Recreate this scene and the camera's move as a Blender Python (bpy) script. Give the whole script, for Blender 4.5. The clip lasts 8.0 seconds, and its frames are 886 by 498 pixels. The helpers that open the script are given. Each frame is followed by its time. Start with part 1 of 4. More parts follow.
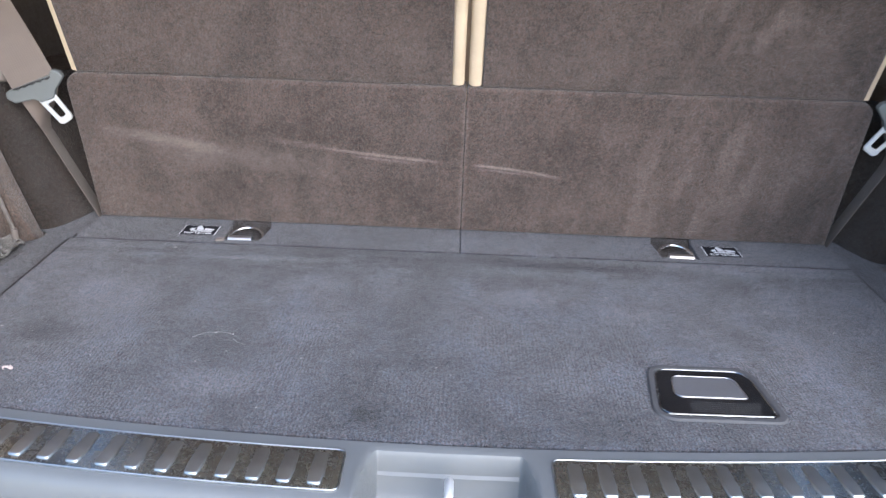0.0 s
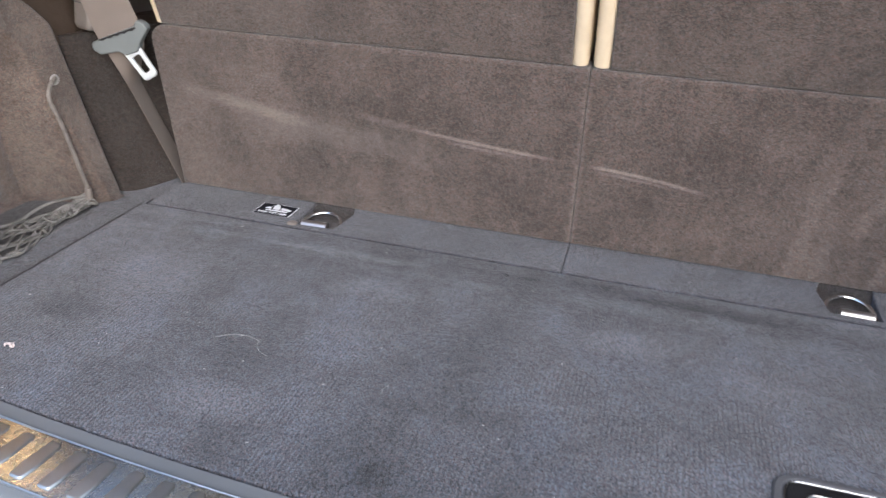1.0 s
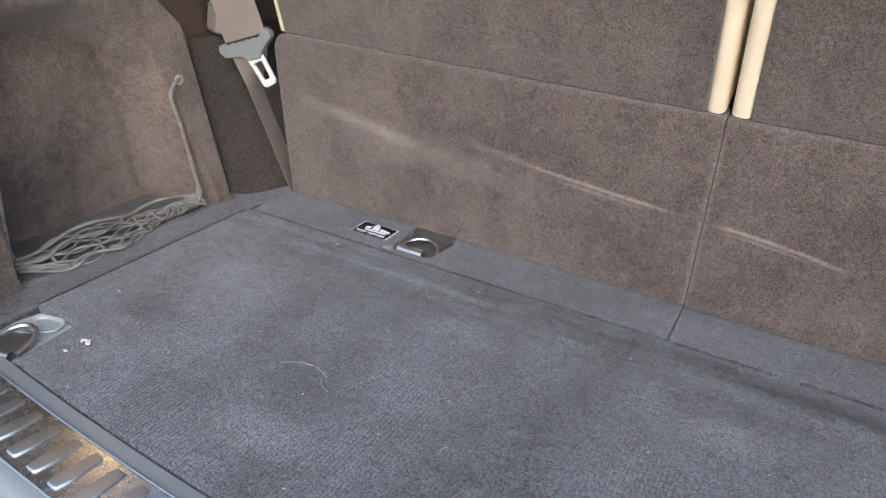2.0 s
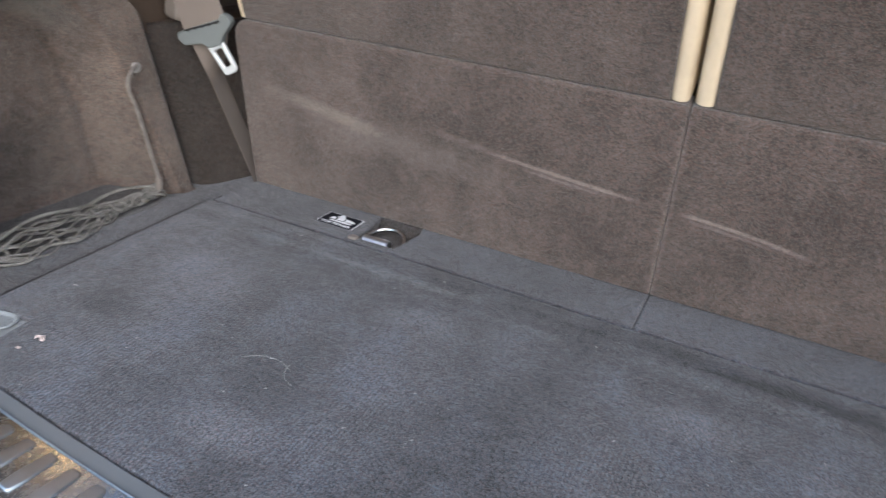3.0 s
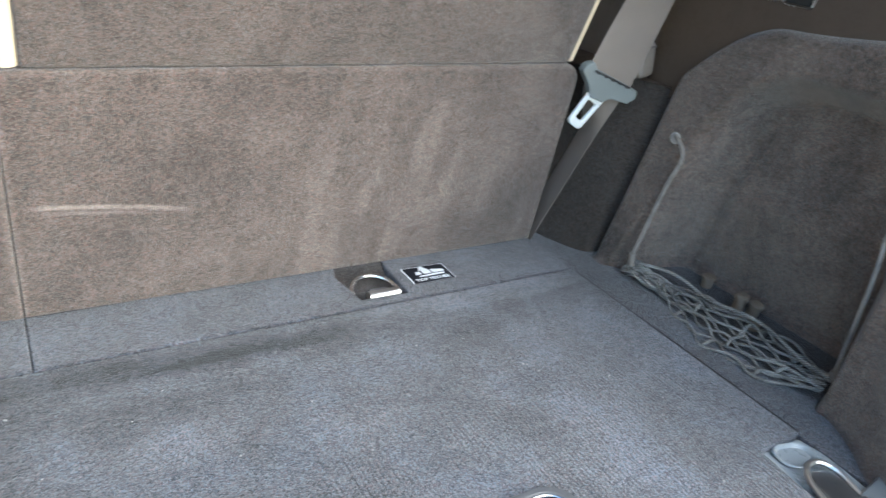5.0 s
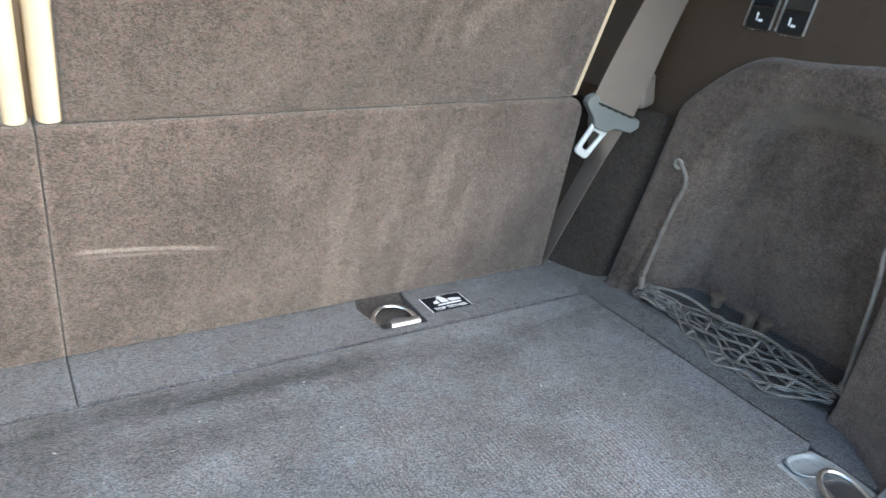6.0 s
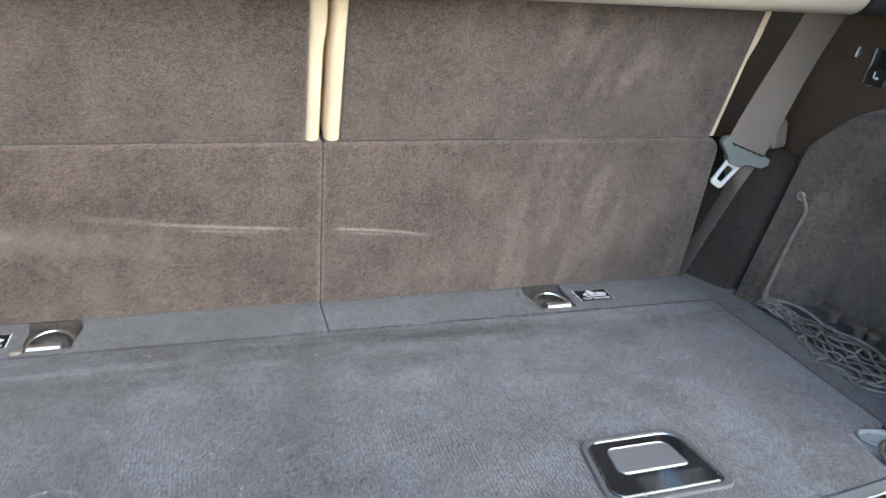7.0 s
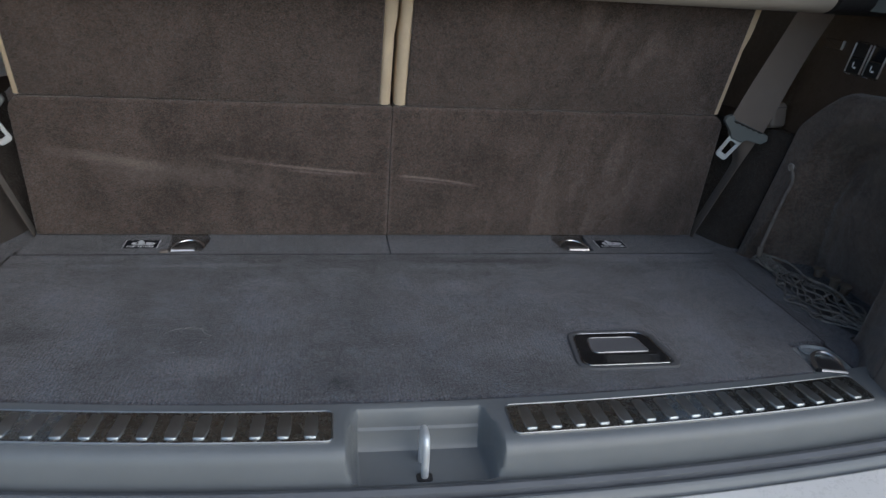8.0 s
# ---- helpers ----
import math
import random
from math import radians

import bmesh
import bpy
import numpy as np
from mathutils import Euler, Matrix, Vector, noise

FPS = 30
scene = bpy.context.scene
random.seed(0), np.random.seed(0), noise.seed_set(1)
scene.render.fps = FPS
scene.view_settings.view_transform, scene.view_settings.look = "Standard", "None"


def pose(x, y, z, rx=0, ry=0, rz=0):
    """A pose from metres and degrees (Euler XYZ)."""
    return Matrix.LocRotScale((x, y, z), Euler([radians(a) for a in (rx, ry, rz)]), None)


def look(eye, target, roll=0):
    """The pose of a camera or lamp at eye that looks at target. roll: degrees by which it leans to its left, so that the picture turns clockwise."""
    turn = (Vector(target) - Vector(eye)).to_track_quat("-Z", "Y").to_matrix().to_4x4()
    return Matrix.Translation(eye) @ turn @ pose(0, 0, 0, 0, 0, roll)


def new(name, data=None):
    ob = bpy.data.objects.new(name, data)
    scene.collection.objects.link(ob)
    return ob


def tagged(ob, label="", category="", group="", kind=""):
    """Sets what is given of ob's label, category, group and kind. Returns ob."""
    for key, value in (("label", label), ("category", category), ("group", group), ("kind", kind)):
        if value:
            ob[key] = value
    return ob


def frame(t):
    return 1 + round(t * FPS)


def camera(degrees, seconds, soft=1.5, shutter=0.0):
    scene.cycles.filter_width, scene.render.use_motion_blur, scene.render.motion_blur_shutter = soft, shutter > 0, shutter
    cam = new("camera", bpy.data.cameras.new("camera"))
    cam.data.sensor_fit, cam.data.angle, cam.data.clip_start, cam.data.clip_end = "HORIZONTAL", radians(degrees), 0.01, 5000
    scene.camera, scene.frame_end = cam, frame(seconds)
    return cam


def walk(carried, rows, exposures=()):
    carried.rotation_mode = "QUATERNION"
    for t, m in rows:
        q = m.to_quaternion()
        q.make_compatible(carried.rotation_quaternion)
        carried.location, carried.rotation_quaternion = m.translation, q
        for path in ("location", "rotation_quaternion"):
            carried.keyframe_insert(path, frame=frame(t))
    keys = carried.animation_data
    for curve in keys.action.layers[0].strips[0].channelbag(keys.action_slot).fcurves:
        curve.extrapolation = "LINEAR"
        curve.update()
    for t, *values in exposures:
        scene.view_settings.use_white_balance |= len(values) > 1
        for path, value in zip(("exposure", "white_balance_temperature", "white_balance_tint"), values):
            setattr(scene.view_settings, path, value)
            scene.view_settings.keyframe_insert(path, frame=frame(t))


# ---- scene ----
cam = camera(61.9, 8.0, 1.4, 0.25)
PATH = [
    (0, (-0.008, -0.992, 0.432), (-0.038, 0.82, -0.414), 2.0),
    (0.5, (0.034, -0.896, 0.385), (-0.175, 0.888, -0.494), 2.3),
    (1, (0.063, -0.813, 0.388), (-0.405, 0.912, -0.51), 2.6),
    (1.5, (0.068, -0.762, 0.394), (-0.631, 0.884, -0.502), 3.2),
    (1.7, (0.071, -0.749, 0.392), (-0.707, 0.867, -0.494), 3.6),
    (2.8, (0.081, -0.731, 0.39), (-0.735, 0.861, -0.504), 5.0),
    (3, (0.077, -0.729, 0.389), (-0.647, 0.899, -0.519), 5.2),
    (3.5, (0.046, -0.685, 0.369), (-0.268, 1.057, -0.561), 6.0),
    (4, (0.009, -0.636, 0.359), (0.211, 1.12, -0.577), 7.1),
    (4.5, (-0.005, -0.617, 0.362), (0.65, 1.039, -0.548), 7.5),
    (5, (-0.003, -0.61, 0.368), (1.0, 0.876, -0.518), 7.7),
    (5.2, (-0.006, -0.607, 0.373), (1.069, 0.826, -0.517), 7.6),
    (6.3, (-0.049, -0.659, 0.39), (0.841, 0.951, -0.394), 4.3),
    (6.5, (-0.076, -0.689, 0.406), (0.722, 0.974, -0.368), 4.0),
    (7, (-0.114, -0.852, 0.427), (0.454, 0.913, -0.323), 3.7),
    (7.5, (-0.107, -1.014, 0.425), (0.315, 0.792, -0.325), 3.6),
    (8, (-0.103, -1.12, 0.436), (0.219, 0.706, -0.314), 3.7),
]
walk(cam, [(t, look(eye, target, roll)) for t, eye, target, roll in PATH],
     exposures=[(0.0, 1.74, 5850, 11), (1.0, 1.63, 6100, 11), (1.5, 1.8, 6150, 10), (3.0, 1.42, 6000, 8), (3.5, 1.68, 6150, 7), (4.0, 2.0, 6100, 6), (4.5, 2.3, 5950, 2), (5.0, 2.52, 6000, 0), (6.5, 2.42, 6250, 2), (7.0, 2.12, 6100, 3), (7.5, 2.0, 6000, 3), (7.7, 1.3, 6100, 5), (8.0, 0.17, 5900, 6)])

# ---- world, sun ----
world = bpy.data.worlds.new("open_sky")
scene.world = world
world.use_nodes = True
wt = world.node_tree
sky = wt.nodes.new("ShaderNodeTexSky")
sky.sky_type = "NISHITA"
sky.sun_disc = False
sky.sun_elevation, sky.sun_rotation = radians(32), radians(153)
wt.nodes["Background"].inputs["Strength"].default_value = 0.15
wt.links.new(sky.outputs["Color"], wt.nodes["Background"].inputs["Color"])
sun = new("sun", bpy.data.lights.new("sun", "SUN"))
sun.data.energy, sun.data.angle, sun.data.color = 1.15, radians(76), (1.0, 0.90, 0.78)
sun.matrix_world = look((1.5, -2.95, 2.1), (0, 0, 0))


# ---- materials ----
class Nodes:
    """A short way to write node trees."""

    def __init__(self, name):
        self.mat = bpy.data.materials.new(name)
        self.mat.use_nodes = True
        self.tree = self.mat.node_tree
        self.shader = self.tree.nodes["Principled BSDF"]

    def put(self, socket, value):
        if isinstance(value, bpy.types.NodeSocket):
            self.tree.links.new(value, socket)
        else:
            socket.default_value = value

    def set(self, **values):
        for key, value in values.items():
            self.put(self.shader.inputs[key.replace("_", " ")], value)
        return self

    def geometry(self):
        return self.tree.nodes.new("ShaderNodeNewGeometry")

    def where(self):
        return self.tree.nodes.new("ShaderNodeTexCoord").outputs["Object"]

    def world_place(self):
        return self.geometry().outputs["Position"]

    def scaled(self, vector, by, turn=0.0):
        node = self.tree.nodes.new("ShaderNodeMapping")
        self.put(node.inputs["Vector"], vector)
        node.inputs["Scale"].default_value = by
        node.inputs["Rotation"].default_value = (0, 0, turn)
        return node.outputs[0]

    def noise(self, vector, scale, detail=3.0, rough=0.6):
        node = self.tree.nodes.new("ShaderNodeTexNoise")
        self.put(node.inputs["Vector"], vector)
        node.inputs["Scale"].default_value = scale
        node.inputs["Detail"].default_value = detail
        node.inputs["Roughness"].default_value = rough
        return node.outputs["Fac"]

    def tufts(self, vector, scale):
        """Cut yarn ends: two random numbers for each, and the way from its middle."""
        node = self.tree.nodes.new("ShaderNodeTexVoronoi")
        self.put(node.inputs["Vector"], vector)
        node.inputs["Scale"].default_value = scale
        shares = self.split(node.outputs["Color"])
        return shares[0], shares[1], node.outputs["Distance"]

    def wave(self, vector, scale, axis="X", distortion=0.0):
        node = self.tree.nodes.new("ShaderNodeTexWave")
        self.put(node.inputs["Vector"], vector)
        node.bands_direction = axis
        node.inputs["Scale"].default_value = scale
        node.inputs["Distortion"].default_value = distortion
        return node.outputs["Fac"]

    def math(self, kind, a, b=0.0, c=0.0):
        node = self.tree.nodes.new("ShaderNodeMath")
        node.operation = kind
        for socket, value in zip(node.inputs, (a, b, c)):
            self.put(socket, value)
        return node.outputs[0]

    def ramp(self, value, low, high, to_low=0.0, to_high=1.0):
        node = self.tree.nodes.new("ShaderNodeMapRange")
        node.interpolation_type = "SMOOTHSTEP"
        for key, v in zip(("Value", "From Min", "From Max", "To Min", "To Max"), (value, low, high, to_low, to_high)):
            self.put(node.inputs[key], v)
        return node.outputs["Result"]

    def mix(self, factor, a, b, kind="MIX"):
        node = self.tree.nodes.new("ShaderNodeMix")
        node.data_type, node.blend_type = "RGBA", kind
        self.put(node.inputs["Factor"], factor)
        for socket, value in ((node.inputs[6], a), (node.inputs[7], b)):
            self.put(socket, (*value, 1.0) if isinstance(value, tuple) and len(value) == 3 else value)
        return node.outputs[2]

    def shear(self, vector, by):
        """x pushed along with height."""
        x, y, z = self.split(vector)
        node = self.tree.nodes.new("ShaderNodeCombineXYZ")
        for socket, value in zip(node.inputs, (self.math("MULTIPLY_ADD", z, -by, x), y, z)):
            self.put(socket, value)
        return node.outputs[0]

    def split(self, vector):
        node = self.tree.nodes.new("ShaderNodeSeparateXYZ")
        self.put(node.inputs[0], vector)
        return node.outputs

    def bump(self, height, strength=0.4, distance=0.001, after=None):
        node = self.tree.nodes.new("ShaderNodeBump")
        node.inputs["Strength"].default_value = strength
        node.inputs["Distance"].default_value = distance
        self.put(node.inputs["Height"], height)
        if after is not None:
            self.put(node.inputs["Normal"], after)
        return node.outputs[0]


def streak(n, xyz, x0, x1, z0, slope, bend, half, soft_end):
    """A rubbed line on the upright panels between x0 and x1: height z0 + slope * x + bend * x squared."""
    x = xyz[0]
    line = n.math("ADD", n.math("MULTIPLY", n.math("MULTIPLY", x, x), bend), n.math("MULTIPLY_ADD", x, slope, z0))
    off = n.math("ABSOLUTE", n.math("SUBTRACT", xyz[2], line))
    across = n.ramp(off, half * 0.15, half, 1.0, 0.0)
    ends = n.math("MULTIPLY", n.ramp(x, x0, x0 + soft_end), n.ramp(x, x1 - soft_end, x1, 1.0, 0.0))
    return n.math("MULTIPLY", across, ends)


def carpet(name, dark, light, patch=0.2, ribs=0.0, scuffs=False, bands=0.0, spots=(), stretch=(1, 1, 1), grain=900, cool=0.0):
    """Short cut pile: mixed fibres, brushed patches, worn lines, painted light in spots."""
    n = Nodes(name)
    at = n.world_place()
    fibre, tint, middle = n.tufts(at, grain)
    fibre = n.math("MULTIPLY_ADD", n.noise(at, grain * 0.6, 2, 0.7), 0.9, n.math("SUBTRACT", fibre, 0.45))
    clump = n.noise(at, 260, 2, 0.6)
    fine = n.noise(at, 1800, 1, 0.6)
    mixed = n.math("ADD", n.math("MULTIPLY", fibre, 0.8), n.math("MULTIPLY", fine, 0.2))
    colour = n.mix(n.ramp(mixed, 0.06, 0.94, 0.16, 0.84), dark, light)
    # single reddish and bluish tufts
    colour = n.mix(n.ramp(tint, 0.72, 0.95, 0.0, 0.9), colour, (1.24, 0.95, 0.92), "MULTIPLY")
    colour = n.mix(n.ramp(tint, 0.28, 0.05, 0.0, 0.9), colour, (0.86, 1.02, 1.16), "MULTIPLY")
    jitter = n.tree.nodes.new("ShaderNodeTexNoise")
    n.put(jitter.inputs["Vector"], at)
    jitter.inputs["Scale"].default_value, jitter.inputs["Detail"].default_value = 130, 4
    ragged_at = n.tree.nodes.new("ShaderNodeVectorMath")
    ragged_at.operation = "MULTIPLY_ADD"
    n.put(ragged_at.inputs[0], jitter.outputs["Color"])
    ragged_at.inputs[1].default_value = (0.011, 0.011, 0.011)
    n.put(ragged_at.inputs[2], at)
    rough_at = ragged_at.outputs[0]
    nap = n.scaled(rough_at, stretch)
    brushed = n.noise(nap, 13, 5, 0.6)
    wide = n.noise(nap, 4.2, 2, 0.5)
    tuft = n.noise(at, 85, 4, 0.75)
    shade = n.math("ADD", n.ramp(brushed, 0.32, 0.68, -patch, patch), n.ramp(wide, 0.35, 0.65, -patch * 0.7, patch * 0.7))
    shade = n.math("ADD", shade, n.ramp(tuft, 0.3, 0.7, -patch * 0.7, patch * 0.7))
    shade = n.math("ADD", shade, n.ramp(clump, 0.3, 0.7, -0.13, 0.13))
    if cool:
        for turn, seed in ((0.5, 0.0), (-0.7, 3.0), (1.9, 7.0)):  # lines where something was dragged
            drag = n.noise(n.scaled(at, (0.13, 1.7, 1), turn), 60 + seed, 3, 0.7)
            gate = n.ramp(n.noise(at, 9 + seed, 2), 0.50, 0.62)
            shade = n.math("MULTIPLY_ADD", n.math("MULTIPLY", n.ramp(drag, 0.57, 0.70), gate), 0.22, shade)
        colour = n.mix(n.ramp(brushed, 0.45, 0.68, 0.0, cool), colour, (0.90, 1.0, 1.13), "MULTIPLY")
    place = n.split(rough_at)
    for cx, cy, rx, ry, weight in spots:
        dx = n.math("MULTIPLY", n.math("SUBTRACT", place[0], cx + 0.0055), 1 / rx)
        dy = n.math("MULTIPLY", n.math("SUBTRACT", place[1], cy + 0.0055), 1 / ry)
        far = n.math("ADD", n.math("MULTIPLY", dx, dx), n.math("MULTIPLY", dy, dy))
        shade = n.math("MULTIPLY_ADD", n.ramp(far, 0.0, 1.0, 1.0, 0.0), weight * 1.3, shade)
    if bands:
        y = n.split(at)[1]
        near = n.math("MULTIPLY", n.ramp(y, -0.19, -0.12), n.ramp(y, -0.085, -0.079, 1.0, 0.0))
        ripple = n.noise(n.scaled(rough_at, (0.16, 1.5, 1)), 21, 3, 0.55)
        shade = n.math("MULTIPLY_ADD", n.math("MULTIPLY", near, n.ramp(ripple, 0.36, 0.66, -1.0, 1.0)), bands, shade)
    if scuffs:
        xyz = n.split(at)
        ragged = n.ramp(n.noise(n.scaled(at, (0.25, 1, 1)), 260, 3, 1.1), 0.25, 0.6, 0.35, 1.0)
        marks = [
            (streak(n, xyz, -0.215, -0.010, 0.1052, -0.066, 0.10, 0.0036, 0.06), 1.1),
            (streak(n, xyz, -0.300, -0.150, 0.1065, -0.066, 0.10, 0.0075, 0.08), 0.36),
            (streak(n, xyz, -0.190, -0.040, 0.1000, -0.060, 0.10, 0.0032, 0.07), 0.6),
            (streak(n, xyz, 0.003, 0.145, 0.1055, -0.030, -0.62, 0.0036, 0.03), 1.1),
            (streak(n, xyz, 0.006, 0.125, 0.1000, -0.030, -0.55, 0.0028, 0.05), 0.6),
            (streak(n, xyz, -0.53, -0.28, 0.0622, -0.153, 0.0, 0.0130, 0.10), 0.6),
            (streak(n, xyz, -0.50, -0.10, 0.0850, -0.060, 0.0, 0.0300, 0.16), 0.22),
        ]
        pale = None
        for mark, weight in marks:
            pale = mark if pale is None else n.math("MAXIMUM", pale, mark)
            shade = n.math("MULTIPLY_ADD", n.math("MULTIPLY", mark, ragged), weight, shade)
        colour = n.mix(n.math("MULTIPLY", pale, 0.5), colour, (0.108, 0.090, 0.081))
        # slanted brush strokes on the east seat back
        tilted = n.scaled(rough_at, (1.0, 1.0, 0.42), 0.0)
        strokes = n.noise(n.scaled(n.shear(tilted, 0.30), (1.0, 1.0, 0.5)), 34, 2, 0.5)
        gate = n.math("MULTIPLY", n.ramp(xyz[0], 0.08, 0.22), n.ramp(n.noise(at, 6, 1), 0.36, 0.58))
        shade = n.math("MULTIPLY_ADD", n.math("MULTIPLY", n.ramp(strokes, 0.46, 0.64), gate), 0.45, shade)
        # rubbed upright edges beside the joint of the two backs
        off = n.math("ABSOLUTE", xyz[0])
        worn = n.math("MULTIPLY", n.ramp(off, 0.0015, 0.0065, 1.0, 0.0), n.ramp(xyz[2], 0.19, 0.215, 1.0, 0.0))
        shade = n.math("MULTIPLY_ADD", worn, 0.45, shade)
        # highlight along the lower panels' top edge, painted into the pile colour
        top = n.ramp(n.math("ABSOLUTE", n.math("SUBTRACT", xyz[2], 0.2135)), 0.0005, 0.004, 1.0, 0.0)
        shade = n.math("MULTIPLY_ADD", top, 0.25, shade)
    rib = None
    if ribs:
        bent = n.tree.nodes.new("ShaderNodeVectorMath")
        bent.operation = "MULTIPLY_ADD"
        n.put(bent.inputs[0], jitter.outputs["Color"])
        bent.inputs[1].default_value = (0.0018, 0, 0)
        n.put(bent.inputs[2], at)
        calm = n.math("MULTIPLY", n.ramp(n.noise(at, 7, 3), 0.38, 0.60, 0.05, 1.0), n.ramp(place[1], -0.16, -0.30, 0.25, 1.0))
        rib = n.math("MULTIPLY", n.wave(bent.outputs[0], 80, "X"), calm)
        shade = n.math("MULTIPLY_ADD", n.math("SUBTRACT", rib, 0.3), ribs, shade)
    gain = n.math("MAXIMUM", n.math("ADD", shade, 1.0), 0.25)
    scale = n.tree.nodes.new("ShaderNodeVectorMath")
    scale.operation = "SCALE"
    n.put(scale.inputs[0], colour)
    n.put(scale.inputs["Scale"], gain)
    height = n.math("ADD", n.math("MULTIPLY", fibre, 0.7), n.math("SUBTRACT", n.math("MULTIPLY", clump, 0.5), n.math("MULTIPLY", middle, 0.8)))
    normal = n.bump(n.noise(at, 14, 2), 0.3, 0.004)
    normal = n.bump(height, 0.7, 0.0010, normal)
    if rib is not None:
        normal = n.bump(rib, 0.3, 0.0006, normal)
    n.set(Base_Color=scale.outputs[0], Roughness=0.95, Normal=normal, Sheen_Weight=0.28, Sheen_Roughness=0.45, Specular_IOR_Level=0.1)
    return n.mat


def plain(name, colour, rough, metal=0.0, vary=0.12, grain=300.0, bump=0.15, scratch=0.0, coat=0.0, spec=0.5):
    """Moulded plastic, leather, paint or metal with slight stains and grain."""
    n = Nodes(name)
    at = n.where()
    cloud = n.noise(at, 14, 4, 0.6)
    fine = n.noise(at, grain, 3, 0.6)
    shade = n.ramp(cloud, 0.3, 0.7, 1.0 - vary, 1.0 + vary)
    scale = n.tree.nodes.new("ShaderNodeVectorMath")
    scale.operation = "SCALE"
    scale.inputs[0].default_value = colour
    n.put(scale.inputs["Scale"], shade)
    gloss = n.ramp(n.noise(at, 45, 4, 1.1), 0.3, 0.75, rough * 0.8, min(1.0, rough * 1.25))
    if scratch:
        lines = n.noise(n.scaled(at, (25, 1, 25)), 90, 2, 0.5)
        gloss = n.math("MULTIPLY_ADD", lines, scratch, gloss)
    n.set(Base_Color=scale.outputs[0], Roughness=gloss, Metallic=metal, Coat_Weight=coat, Specular_IOR_Level=spec, Normal=n.bump(fine, bump, 0.0006))
    return n.mat


def leather(name, colour):
    n = Nodes(name)
    at = n.where()
    cells = n.tree.nodes.new("ShaderNodeTexVoronoi")
    cells.feature = "DISTANCE_TO_EDGE"
    n.put(cells.inputs["Vector"], at)
    cells.inputs["Scale"].default_value = 420
    pores = n.ramp(cells.outputs["Distance"], 0.0, 0.25)
    shade = n.ramp(n.noise(at, 18, 4), 0.3, 0.7, 0.0, 1.0)
    colour_out = n.mix(shade, tuple(c * 0.86 for c in colour), colour)
    n.set(Base_Color=colour_out, Roughness=0.5, Normal=n.bump(pores, 0.2, 0.0004))
    return n.mat


def webbing(name, colour):
    """Woven belt: fine slanted rows."""
    n = Nodes(name)
    uv = n.tree.nodes.new("ShaderNodeUVMap").outputs[0]
    rows = n.wave(uv, 210, "DIAGONAL")
    cross = n.wave(uv, 120, "Y")
    weave = n.math("MULTIPLY_ADD", cross, 0.4, n.math("MULTIPLY", rows, 0.6))
    worn = n.noise(n.where(), 30, 4)
    shade = n.mix(n.ramp(worn, 0.3, 1.1), tuple(c * 0.8 for c in colour), colour)
    shade = n.mix(n.math("MULTIPLY", weave, 0.3), shade, tuple(c * 0.55 for c in colour))
    n.set(Base_Color=shade, Roughness=0.6, Normal=n.bump(weave, 0.35, 0.0005), Sheen_Weight=0.15)
    return n.mat


def cord(name, pale, dull, scale=260.0):
    """Braided cord: slanted turns of two yarns along its length."""
    n = Nodes(name)
    uv = n.tree.nodes.new("ShaderNodeUVMap").outputs[0]
    turns = n.wave(uv, scale, "DIAGONAL", 0.6)
    colour = n.mix(n.ramp(turns, 0.25, 1.15), dull, pale)
    dirt = n.noise(n.where(), 60, 3)
    colour = n.mix(n.ramp(dirt, 0.4, 0.7, 0.0, 0.6), colour, tuple(c * 0.5 for c in dull))
    n.set(Base_Color=colour, Roughness=0.8, Normal=n.bump(turns, 0.6, 0.0006))
    return n.mat


M_SEAT = carpet("seat_carpet", (0.0320, 0.0250, 0.0215), (0.138, 0.109, 0.0945), 0.17, 0.0, True, stretch=(1.15, 1, 0.8), grain=1100)
# brushed places and painted light on the floor, dark and pale: x, y, half-widths, weight
FLOOR_SPOTS = (
    (-0.450, -0.316, 0.045, 0.030, -0.34), (-0.075, -0.111, 0.075, 0.017, -0.34), (0.342, -0.150, 0.060, 0.030, -0.26),
    (0.142, -0.112, 0.090, 0.018, -0.26), (-0.088, -0.436, 0.024, 0.018, -0.25), (0.364, -0.235, 0.050, 0.025, -0.22),
    (0.060, -0.105, 0.130, 0.020, -0.25), (0.200, -0.230, 0.055, 0.030, 0.26), (0.080, -0.200, 0.055, 0.026, 0.25),
    (-0.239, -0.395, 0.055, 0.032, 0.34), (-0.410, -0.230, 0.090, 0.060, 0.22), (-0.185, -0.185, 0.060, 0.030, 0.22),
    (-0.060, -0.390, 0.080, 0.040, 0.12), (0.356, -0.310, 0.080, 0.050, 0.12), (-0.250, -0.119, 0.120, 0.009, 0.30),
    # the widest ones paint a dim middle and a brighter east end
    (-0.350, -0.108, 0.120, 0.014, -0.22), (0.090, -0.100, 0.270, 0.085, -0.22), (0.420, -0.170, 0.150, 0.130, 0.18),
    (0.420, -0.040, 0.150, 0.055, 0.20), (0.100, -0.372, 0.070, 0.030, 0.12), (0.330, -0.280, 0.050, 0.030, -0.12))
PILE = ((0.0150, 0.0155, 0.0168), (0.160, 0.161, 0.174))
M_FLOOR = carpet("floor_carpet", *PILE, 0.19, 0.34, False, 0.27, FLOOR_SPOTS, (1.1, 0.85, 1), 1000, 0.5)
# floor pile darkened by the seat backs' shade, held in the colour
M_FLAP_SHADED = carpet("flap_carpet_shaded", (0.0135, 0.0138, 0.0150), (0.140, 0.141, 0.153), 0.18, 0.0, grain=1000, cool=0.3)
